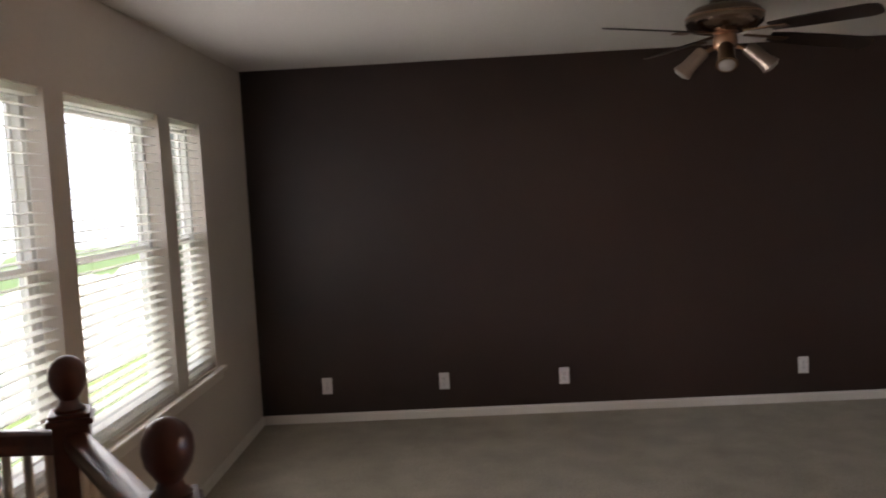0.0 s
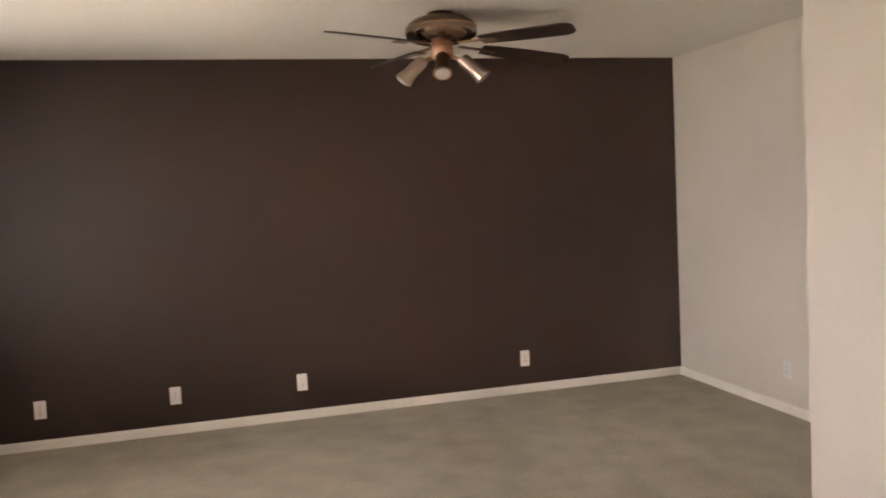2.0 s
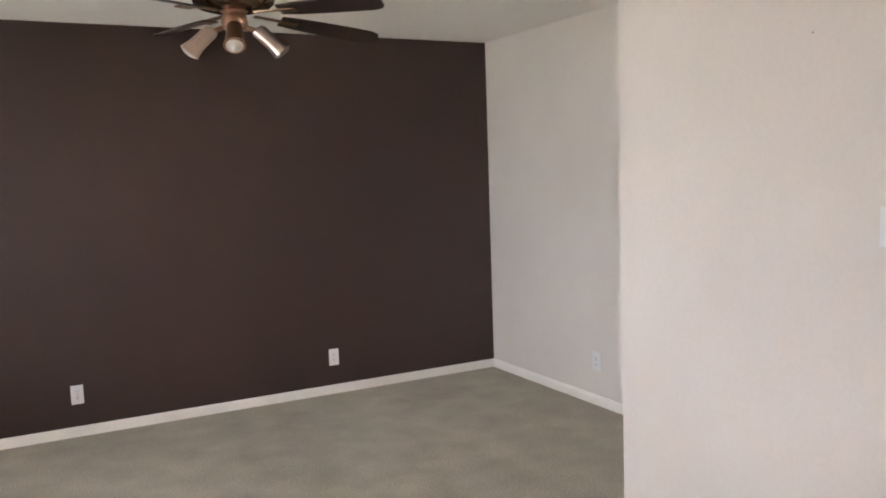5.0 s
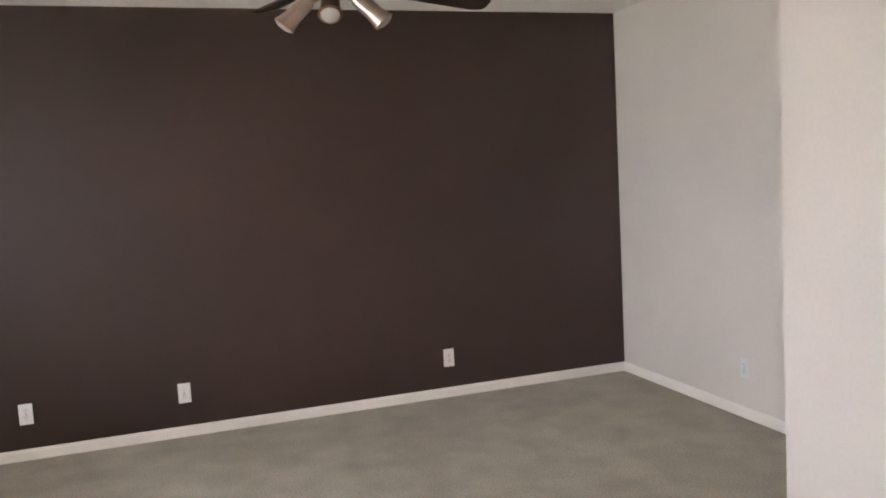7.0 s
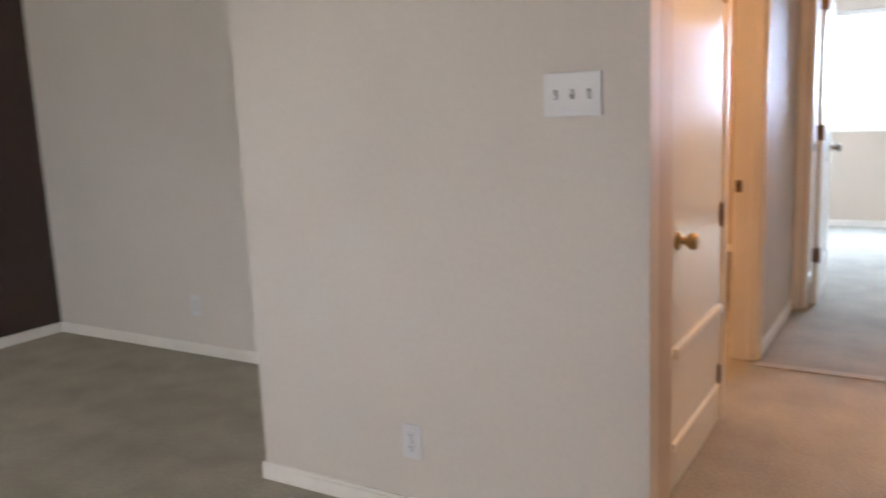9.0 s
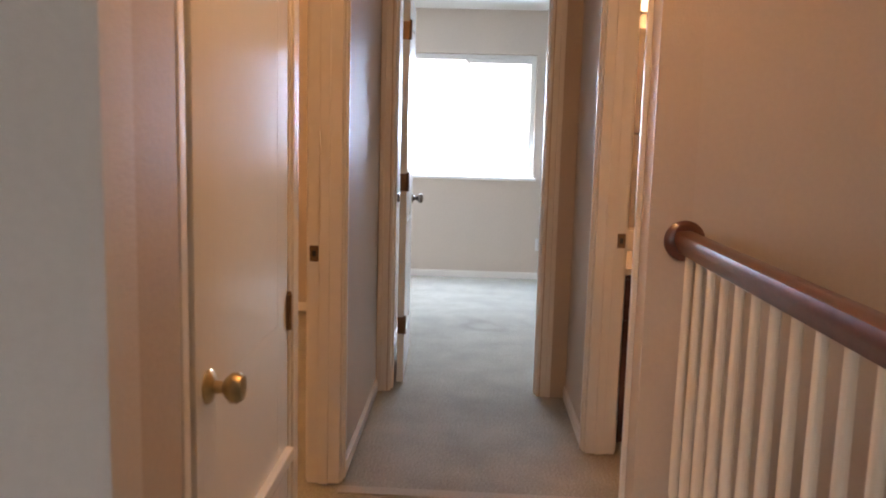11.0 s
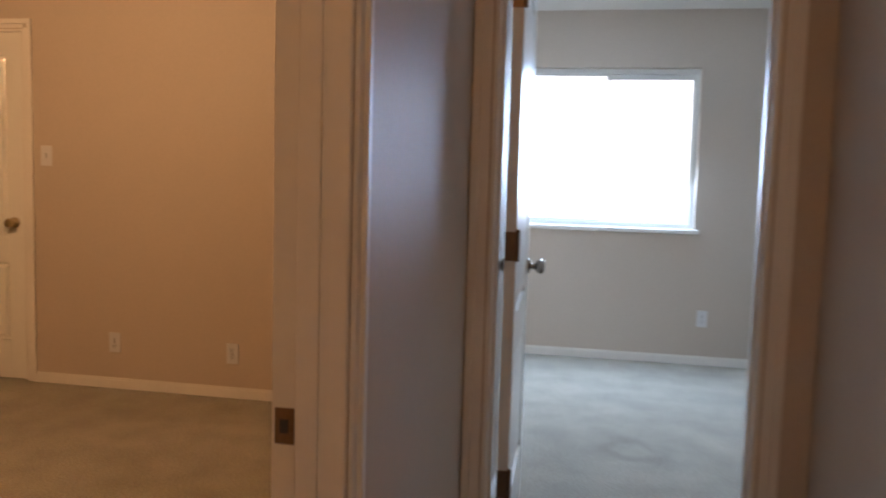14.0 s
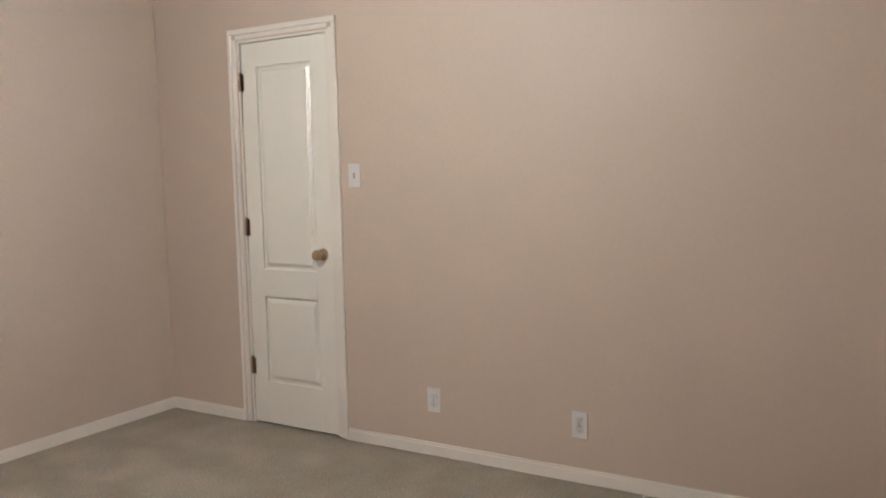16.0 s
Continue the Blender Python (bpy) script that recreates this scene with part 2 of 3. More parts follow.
structure("wall_north", wall_boxes("y", NY, NY + 0.15, WX - 0.15, EX + 0.12, 0, H), PAINT_DARK, "dark chocolate brown painted accent wall", "wall")
structure("wall_west", wall_boxes("x", WX - 0.15, WX, SY - 0.12, NY, -2.7, H, [(a, b, WZ0, WZ1) for a, b in WIN_W]), PAINT_CREAM, "cream painted wall with three tall windows", "wall")
structure("wall_east", wall_boxes("x", EX, EX + 0.12, NY1 - 0.12, NY, 0, H), PAINT_CREAM, "plain cream painted wall of the loft alcove", "wall")
structure("wall_switch", wall_boxes("x", NX, NX + 0.08, NY0 + 0.004, NY1, 0, H), PAINT_CREAM, "cream painted wall with a triple light switch", "wall")
structure("wall_alcove", wall_boxes("y", NY1 - 0.12, NY1, NX + 0.08, EX, 0, H), PAINT_CREAM, "cream painted return wall of the alcove", "wall")
structure("wall_corner", [(NX + 0.08, NY0 + 0.004, 0, NX + 0.21, HN + 0.12, H)], PAINT_HALL, "tan painted wall corner beside the closet door", "wall")
structure("wall_hall_north", wall_boxes("y", HN, HN + 0.12, NX + 0.21, HE, 0, H, [(*D1, 0, DH), (*D2, 0, DH)]), PAINT_HALL, "tan painted hall wall with two doorways", "wall")
structure("wall_hall_south", wall_boxes("y", HS - 0.12, HS, BX, HE, 0, H, [(*DB, 0, DH)]), PAINT_HALL, "tan painted hall wall with the bathroom doorway", "wall")
structure("wall_hall_end", wall_boxes("x", HE, HE + 0.12, HS - 0.12, HN + 0.12, 0, H, [(*D3, 0, DH)]), PAINT_HALL, "tan painted wall at the end of the hall", "wall")
structure("wall_stairwell_end", wall_boxes("x", BX, BX + 0.12, SY - 0.12, HS - 0.12, -2.7, H), PAINT_TAN, "tan painted wall above the stairwell", "wall")
structure("wall_south", wall_boxes("y", SY - 0.12, SY, WX, BX, -2.7, H), PAINT_TAN, "tan painted wall behind the stairs", "wall")
structure("wall_closet_side", wall_boxes("x", 6.85, 6.92, HN + 0.12, NY1 - 0.12, 0, H), PAINT_TAN, "tan painted bedroom side wall", "wall")
structure("wall_bedroom_west", wall_boxes("x", EX + 0.12, EX + 0.16, NY1 - 0.12, B2N, 0, H), PAINT_TAN, "tan painted bedroom west wall", "wall")
structure("wall_bedroom_north", wall_boxes("y", B2N, B2N + 0.15, EX + 0.12, B2E + 0.12, 0, H), PAINT_TAN, "tan painted bedroom north wall", "wall")
structure("wall_bedroom_east", wall_boxes("x", B2E, B2E + 0.12, HN + 0.12, B2N, 0, H, [(*DC, 0, DH)]), PAINT_TAN, "tan painted bedroom wall with a closet door", "wall")
structure("wall_bedroom_south", wall_boxes("y", HN, HN + 0.12, HE + 0.12, B2E + 0.12, 0, H), PAINT_TAN, "tan painted wall between the bedrooms", "wall")
structure("wall_closet", wall_boxes("x", B2E + 0.7, B2E + 0.8, 4.0, B2N, 0, H) + wall_boxes("y", 3.9, 4.0, B2E + 0.12, B2E + 0.8, 0, H) + wall_boxes("y", B2N, B2N + 0.15, B2E + 0.12, B2E + 0.8, 0, H), PAINT_TAN, "tan painted closet walls behind the closed door", "wall")
structure("wall_far_window", wall_boxes("x", B3E, B3E + 0.15, B3S, 2.50, 0, H, [(W3[0], W3[1], W3[2], W3[3])]), PAINT_TAN, "tan painted wall with a wide sliding window", "wall")
structure("wall_far_north", wall_boxes("y", 2.38, 2.50, B2E + 0.12, B3E, 0, H), PAINT_TAN, "tan painted wall of the far bedroom", "wall")
structure("wall_far_south", wall_boxes("y", B3S - 0.12, B3S, HE, B3E + 0.15, 0, H), PAINT_TAN, "tan painted south wall of the far bedroom", "wall")
structure("wall_bath_east", wall_boxes("x", BE, HE + 0.12, B3S, HS - 0.12, 0, H), PAINT_TAN, "tan painted wall behind the vanity", "wall")
structure("wall_bath_south", wall_boxes("y", B3S - 0.12, B3S, BX, HE, 0, H), PAINT_TAN, "tan painted bathroom wall", "wall")
structure("wall_bath_west", wall_boxes("x", BX, BX + 0.12, B3S, SY - 0.12, 0, H), PAINT_TAN, "tan painted bathroom side wall", "wall")
structure("ceiling", [(WX - 0.15, B3S - 0.12, H, B3E + 0.15, NY + 0.15, H + 0.12)], CEILING, "white lightly textured ceiling over all rooms", "ceiling")
structure("roof", [(WX - 0.4, B3S - 0.4, H + 0.12, B3E + 0.4, NY + 0.4, H + 0.3)], ROOFING, "plain dark roof deck above the ceiling", "roof")

# floor: carpet with the stairwell openings left out
WELL_X0, WELL_X1, WELL_Y = 5.05, BX, HS - 0.14
NEWEL_A, NEWEL_B = (2.09, 2.17), (2.585, 1.533)
FX, FY = 2.55, 2.13                    # edges of the floor at the stair head
floor = structure("floor", [
    (WX, FY, -0.2, EX + 0.2, NY, 0), (FX, SY, -0.2, WELL_X0, FY, 0), (WELL_X0, WELL_Y, -0.2, HE, FY, 0),
    (BX + 0.06, B3S, -0.2, B3E, WELL_Y, 0), (HE, WELL_Y, -0.2, B3E, FY, 0), (EX + 0.2, FY, -0.2, B3E, B2N, 0)],
    CARPET, "beige cut pile carpet with vacuum marks", "carpet")
bm = bmesh.new()
low = [bm.verts.new(p) for p in ((FX - 0.50, FY, -0.2), (FX, FY, -0.2), (FX, FY - 0.63, -0.2))]
high = [bm.verts.new((v.co.x, v.co.y, 0)) for v in low]
bm.faces.new(high), bm.faces.new(low[::-1])
for i in range(3):
    bm.faces.new((low[i], low[(i + 1) % 3], high[(i + 1) % 3], high[i]))
tagged(part("floor_corner", bm, CARPET, None), "angled beige carpet edge at the stair top", "carpet", kind="structure")
structure("lower_floor", [(WX, SY, -2.9, BX, FY, -2.7)], CARPET, "beige carpet at the foot of the stairs", "carpet")
# slab added in the stairwell to catch light; no landing is known there
structure("landing", [(WELL_X0, SY, -1.5, BX, WELL_Y, -1.3)], CARPET, "beige carpet slab added to catch light below the hall railing", "carpet")
structure("wall_lower", [(FX, SY, -2.7, FX + 0.12, FY, -0.2), (WX, FY, -2.7, FX + 0.12, FY + 0.12, -0.2), (WELL_X0 - 0.12, SY, -2.7, WELL_X0, WELL_Y, -0.2), (WELL_X0, WELL_Y, -2.7, BX, WELL_Y + 0.12, -0.2)], PAINT_TAN, "tan painted walls inside the stairwells", "wall")


# ---- trim ----
BB_H, BB_T = 0.063, 0.013


def baseboard(x0, y0, x1, y1, side):
    """A baseboard along a wall face; side: the way it stands out (dx, dy)."""
    bm = bmesh.new()
    dx, dy = side[0] * BB_T, side[1] * BB_T
    box(bm, min(x0, x1, x0 + dx), min(y0, y1, y0 + dy), 0.002, max(x0, x1, x0 + dx), max(y0, y1, y0 + dy), BB_H - 0.012)
    dx, dy = dx * 0.6, dy * 0.6
    box(bm, min(x0, x1, x0 + dx), min(y0, y1, y0 + dy), BB_H - 0.012, max(x0, x1, x0 + dx), max(y0, y1, y0 + dy), BB_H)
    return tagged(part("baseboard", bm, TRIM, None), "white painted wooden baseboard along the carpet", "baseboard", kind="structure")


CW, CT = 0.057, 0.016
baseboard(WX + BB_T, NY, EX - BB_T, NY, (0, -1))
baseboard(WX, FY + 0.08, WX, NY, (1, 0))
baseboard(EX, NY1, EX, NY, (-1, 0))
baseboard(NX, NY0, NX, NY1 + BB_T, (-1, 0))
baseboard(NX, NY1, EX - BB_T, NY1, (0, 1))
baseboard(D2[1] + CW, HN, HE - BB_T, HN, (0, -1))
baseboard(D1[1] + CW, HN, D2[0] - CW, HN, (0, -1))
baseboard(DB[1] + CW, HS, HE - BB_T, HS, (0, 1))
baseboard(B2E, HN + 0.12, B2E, DC[0] - CW, (-1, 0))
baseboard(B2E, DC[1] + CW, B2E, B2N, (-1, 0))
baseboard(EX + 0.16, B2N, B2E - BB_T, B2N, (0, -1))
baseboard(D2[1] + CW, HN + 0.12, B2E - BB_T, HN + 0.12, (0, 1))
baseboard(B3E, B3S, B3E, 2.38, (-1, 0))
baseboard(HE + 0.12, B3S, B3E - BB_T, B3S, (0, 1))
baseboard(HE + 0.12, HN, B2E + 0.12, HN, (0, -1))


def door_frame(name, axis, u0, u1, p0, p1, label, stop=0.042):
    """Jambs, stops and casings of an opening u0 to u1 in a wall p0 to p1 thick."""
    root = empty(name, (0, 0, 0), label, "door frame", kind="structure")

    def ubox(bm, ua, pa, za, ub, pb, zb, bevel=0.003):
        if axis == "y":
            box(bm, ua, pa, za, ub, pb, zb, bevel)
        else:
            box(bm, pa, ua, za, pb, ub, zb, bevel)
    for a, b in ((u0 - 0.001, u0 + 0.014), (u1 - 0.014, u1 + 0.001)):
        bm = bmesh.new()
        ubox(bm, a, p0 - 0.001, 0.002, b, p1 + 0.001, DH)
        part("jamb", bm, TRIM, root)
    bm = bmesh.new()
    ubox(bm, u0, p0 - 0.001, DH - 0.014, u1, p1 + 0.001, DH + 0.001)
    part("head_jamb", bm, TRIM, root)
    for a, b in ((u0 + 0.0135, u0 + 0.024), (u1 - 0.024, u1 - 0.0135)):
        bm = bmesh.new()
        ubox(bm, a, p0 + stop, 0.002, b, p0 + stop + 0.036, DH - 0.014, 0.002)
        part("door_stop", bm, TRIM, root)
    for face, sgn in ((p0, -1), (p1, 1)):
        lo, hi = sorted((face, face + sgn * CT))
        lo2, hi2 = sorted((face, face + sgn * CT * 0.55))
        for a, b, t in ((u0 - CW, u0 - 0.006, 0), (u1 + 0.006, u1 + CW, 1)):
            bm = bmesh.new()
            mid = a + (b - a) * (0.45 if t == 0 else 0.55)
            ubox(bm, a if t == 0 else mid, lo, 0.002, mid if t == 0 else b, hi, DH + CW * 0.5, 0.004)
            ubox(bm, mid if t == 0 else a, lo2, 0.002, b if t == 0 else mid, hi2, DH + 0.006, 0.003)
            part("casing", bm, TRIM, root)
        bm = bmesh.new()
        ubox(bm, u0 - CW, lo, DH + CW * 0.5 + 0.0005, u1 + CW, hi, DH + CW, 0.004)
        ubox(bm, u0 - 0.006, lo2, DH + 0.006, u1 + 0.006, hi2, DH + CW * 0.5, 0.003)
        part("head_casing", bm, TRIM, root)
    return root


f1 = door_frame("door_frame", "y", *D1, HN, HN + 0.12, "white painted frame round the hall closet door")
f2 = door_frame("door_frame", "y", *D2, HN, HN + 0.12, "white painted frame of the open bedroom doorway")
f3 = door_frame("door_frame", "x", *D3, HE, HE + 0.12, "white painted frame at the end of the hall")
fb_ = door_frame("door_frame", "y", *DB, HS - 0.12, HS, "white painted frame of the bathroom doorway", 0.046)
fc = door_frame("door_frame", "x", *DC, B2E, B2E + 0.12, "white painted frame round the bedroom closet door", 0.078)


def strike(parent, x, y, z, nx):
    bm = bmesh.new()
    box(bm, x, y - 0.016, z - 0.029, x + nx * 0.003, y + 0.016, z + 0.029, 0.001)
    p = part("strike_plate", bm, BRONZE, parent, "small bronze strike plate")
    bm = bmesh.new()
    box(bm, x + nx * 0.003, y - 0.007, z - 0.011, x + nx * 0.0045, y + 0.007, z + 0.011)
    part("latch_hole", bm, SLOT, p)


strike(f2, D2[1] - 0.014, HN + 0.098, 0.868, -1)
strike(fb_, DB[1] - 0.014, HS - 0.102, 0.90, -1)


def door(name, m, width, label, knob_metal, hinge_metal, height=2.012, both=True, knob_z=0.93, hinge_face=1, hinges=(0.315, 1.06, 1.815), flat=False):
    """A two-panel moulded door. Local: hinge axis at the origin, leaf along +x, faces at y = 0 and y = -0.035; the hinge barrels stand at y = hinge_face side."""
    root = empty(name, m, label, "door")
    th = 0.035
    bm = bmesh.new()
    skin = GLOSS_DOOR if flat else DOOR_WHITE
    st, rails = 0.105, ((0.01, 0.235), (0.695, 0.84), (height - 0.125, height))
    box(bm, 0.003, -th, 0.01, st, 0, height, 0.002)
    box(bm, width - st, -th, 0.01, width - 0.003, 0, height, 0.002)
    for a, b in rails:
        box(bm, st, -th, a, width - st, 0, b)
    if flat:
        box(bm, st, -th + 0.002, 0.2, width - st, -0.0006, height - 0.1)
    leaf = part("leaf", bm, skin, root)
    if flat:
        for low_z, high_z, out in ((0.470, 0.505, 0.02), (0.150, 0.180, 0.012)):
            bm = bmesh.new()
            box(bm, 0.012, -0.004, low_z, width - 0.012, out, high_z, 0.005)
            part("moulding", bm, skin, leaf, "raised white moulding strip")
    for a, b in () if flat else ((0.235, 0.695), (0.84, height - 0.125)):
        bm = bmesh.new()
        box(bm, st, -th + 0.014, a, width - st, -0.014, b)
        for y_low, y_top in ((-0.0145, -0.002), (-th + 0.0145, -th + 0.002)):
            lo = [bm.verts.new((u, y_low, v)) for u, v in ((st + 0.012, a + 0.012), (width - st - 0.012, a + 0.012), (width - st - 0.012, b - 0.012), (st + 0.012, b - 0.012))]
            hi = [bm.verts.new((u, y_top, v)) for u, v in ((st + 0.034, a + 0.034), (width - st - 0.034, a + 0.034), (width - st - 0.034, b - 0.034), (st + 0.034, b - 0.034))]
            bm.faces.new(lo), bm.faces.new(hi)
            for k in range(4):
                bm.faces.new((lo[k], lo[(k + 1) % 4], hi[(k + 1) % 4], hi[k]))
        panel = part("panel", bm, DOOR_WHITE, root)
    for z in hinges:
        bm = bmesh.new()
        yb = 0.004 if hinge_face > 0 else -th - 0.004
        tube(bm, (0, yb, z - 0.045), (0, 0, 1), 0.0065, 0.0065, 0.09, 12)
        tube(bm, (0, yb, z + 0.045), (0, 0, 1), 0.0075, 0.003, 0.008, 12)
        box(bm, -0.0155, min(yb, yb * 0.5), z - 0.044, 0.022, yb, z + 0.044)
        box(bm, -0.001, -0.034, z - 0.044, 0.0028, 0.0, z + 0.044)
        part("hinge", bm, hinge_metal, root, "small metal hinge")
    for sgn, y in ((1, 0.0), (-1, -th)):
        bm = bmesh.new()
        lathe(bm, [(0.031, 0), (0.031, 0.004), (0.026, 0.009), (0.012, 0.013), (0.011, 0.028), (0.019, 0.034), (0.027, 0.044), (0.028, 0.054), (0.022, 0.064), (0.008, 0.068)], (width - 0.062, y, knob_z), (0, sgn, 0), 20)
        part("door_knob", bm, knob_metal, root, "round polished door knob", smooth=True)
    return root


# hall closet door: closed, hinges on its east side, opens into the hall
door("closet_door", Matrix.Translation((D1[1] - 0.012, HN - 0.010, 0)) @ pose(0, 0, 0, 0, 0, 180), D1[1] - D1[0] - 0.028,
     "closed glossy white closet door with raised mouldings", BRASS, BRONZE, knob_z=0.85, hinges=(0.20, 0.85, 1.68), flat=True)
# end of the hall: stands open against the side of the far bedroom
door("bedroom_door", Matrix.Translation((HE + 0.126, D3[1] - 0.033, 0)) @ pose(0, 0, 0, 0, 0, 2), 0.74,
     "white two-panel bedroom door standing wide open", NICKEL, BRONZE, hinge_face=-1)
# bedroom closet: closed, hinges on its north side
door("closet_door", Matrix.Translation((B2E + 0.038, DC[1] - 0.014, 0)) @ pose(0, 0, 0, 0, 0, -90), DC[1] - DC[0] - 0.028,
     "closed white two-panel closet door beside a light switch", BRASS, BRONZE, hinge_face=-1)


# ---- windows ----
def pane(parent, x0, y0, z0, x1, y1, z1):
    bm = bmesh.new()
    box(bm, x0, y0, z0, x1, y1, z1)
    ob = part("pane", bm, GLASS, parent)
    ob.visible_shadow = False
    return ob


def frame_part(name, parent, x0, x1, y0, y1, z0, z1, w, mat=None):
    """A rectangular frame of bar width w, lying in a plane of constant x."""
    bm = bmesh.new()
    box(bm, x0, y0, z0, x1, y0 + w, z1, 0.003)
    box(bm, x0, y1 - w, z0, x1, y1, z1, 0.003)
    box(bm, x0, y0 + w, z0, x1, y1 - w, z0 + w, 0.003)
    box(bm, x0, y0 + w, z1 - w, x1, y1 - w, z1, 0.003)
    return part(name, bm, mat or VINYL, parent)


def hung_window(n, y0, y1):
    root = empty("window_%d" % n, (0, 0, 0), "tall white vinyl single-hung window with two sashes", "window", "loft windows", "structure")
    frame_part("window_frame", root, WX - 0.135, WX - 0.075, y0, y1, WZ0, WZ1, 0.032)
    up = frame_part("upper_sash", root, WX - 0.125, WX - 0.105, y0 + 0.032, y1 - 0.032, WZM - 0.01, WZ1 - 0.032, 0.022)
    lo = frame_part("lower_sash", root, WX - 0.103, WX - 0.080, y0 + 0.032, y1 - 0.032, WZ0 + 0.032, WZM + 0.025, 0.034)
    pane(up, WX - 0.117, y0 + 0.05, WZM + 0.01, WX - 0.113, y1 - 0.05, WZ1 - 0.05)
    pane(lo, WX - 0.094, y0 + 0.06, WZ0 + 0.06, WX - 0.090, y1 - 0.06, WZM)
    bm = bmesh.new()
    box(bm, WX - 0.080, (y0 + y1) / 2 + (y1 - y0) * 0.22, WZM + 0.025, WX - 0.062, (y0 + y1) / 2 + (y1 - y0) * 0.22 + 0.05, WZM + 0.045, 0.004)
    part("sash_lock", bm, VINYL, lo)
    return root


def blind(y0, y1, x, z0, z1, tilt, label, group, step=0.042, width=0.046):
    root = empty("window_blind", (x, (y0 + y1) / 2, z1), label, "window blind", group)
    w = y1 - y0
    bm = bmesh.new()
    box(bm, -0.024, -w / 2, -0.028, 0.024, w / 2, 0, 0.003)
    part("head_rail", bm, SLAT, root)
    h = z1 - z0
    n = int((h - 0.08) / step)
    bm = bmesh.new()
    box(bm, -width / 2, -w / 2, -0.0014, width / 2, w / 2, 0.0014)
    me = mesh_of("slat", bm, SLAT)
    for i in range(n):
        ob = new("slat", me)
        ob.parent = root
        ob.matrix_basis = pose(0, 0, -0.065 - i * step, 0, tilt + random.uniform(-1.5, 1.5), 0)
    bm = bmesh.new()
    box(bm, -0.022, -w / 2, -h + 0.004, 0.022, w / 2, -h + 0.02, 0.003)
    part("bottom_rail", bm, SLAT, root)
    for dy in (-w * 0.32, w * 0.32):
        bm = bmesh.new()
        tube(bm, (0.012, dy, -h + 0.02), (0, 0, 1), 0.0012, 0.0012, h - 0.06, 6)
        part("cord", bm, SLAT, root)
    return root


for n, (a, b) in enumerate(WIN_W):
    hung_window(n + 1, a, b)
    blind(a + 0.012, b - 0.012, WX - 0.036, WZ0 + 0.004, WZ1 - 0.002, 4, "white horizontal slat blind lowered with open slats", "loft window blinds")
bm = bmesh.new()
box(bm, WX - 0.002, WIN_W[0][0] - 0.06, WZ0 - 0.036, WX + 0.035, WIN_W[2][1] + 0.10, WZ0 - 0.012, 0.006)
box(bm, WX - 0.002, WIN_W[0][0] - 0.04, WZ0 - 0.085, WX + 0.012, WIN_W[2][1] + 0.08, WZ0 - 0.036, 0.004)
tagged(part("window_sill", bm, TRIM, None), "long white painted sill under three windows", "window sill", kind="structure")

root = empty("window_4", (0, 0, 0), "wide white vinyl sliding window in two halves", "window", kind="structure")
wm = 1.315
frame_part("window_frame", root, B3E + 0.075, B3E + 0.135, W3[0], W3[1], W3[2], W3[3], 0.035)
s1 = frame_part("fixed_sash", root, B3E + 0.11, B3E + 0.128, W3[0] + 0.035, wm + 0.015, W3[2] + 0.035, W3[3] - 0.035, 0.012)
bm = bmesh.new()
box(bm, B3E + 0.100, W3[0] + 0.035, W3[3] - 0.075, B3E + 0.1095, wm + 0.01, W3[3] - 0.036, 0.003)
part("top_rail", bm, VINYL, s1)
s2 = frame_part("sliding_sash", root, B3E + 0.085, B3E + 0.105, wm - 0.02, W3[1] - 0.035, W3[2] + 0.035, W3[3] - 0.035, 0.016)
pane(s1, B3E + 0.117, W3[0] + 0.055, W3[2] + 0.055, B3E + 0.121, wm, W3[3] - 0.055)
pane(s2, B3E + 0.093, wm + 0.01, W3[2] + 0.065, B3E + 0.097, W3[1] - 0.065, W3[3] - 0.065)
bm = bmesh.new()
box(bm, B3E - 0.03, W3[0] - 0.03, W3[2] - 0.028, B3E + 0.075, W3[1] + 0.03, W3[2] + 0.002, 0.005)
tagged(part("window_sill", bm, TRIM, None), "white painted sill of the far bedroom window", "window sill", kind="structure")

# outdoors: lawn to the horizon, pale overcast distance on glowing sheets beyond the windows
structure("ground", [(-400, -400, -3.3, 400, 400, -3.1)], GRASS, "flat lawn around the house", "ground")


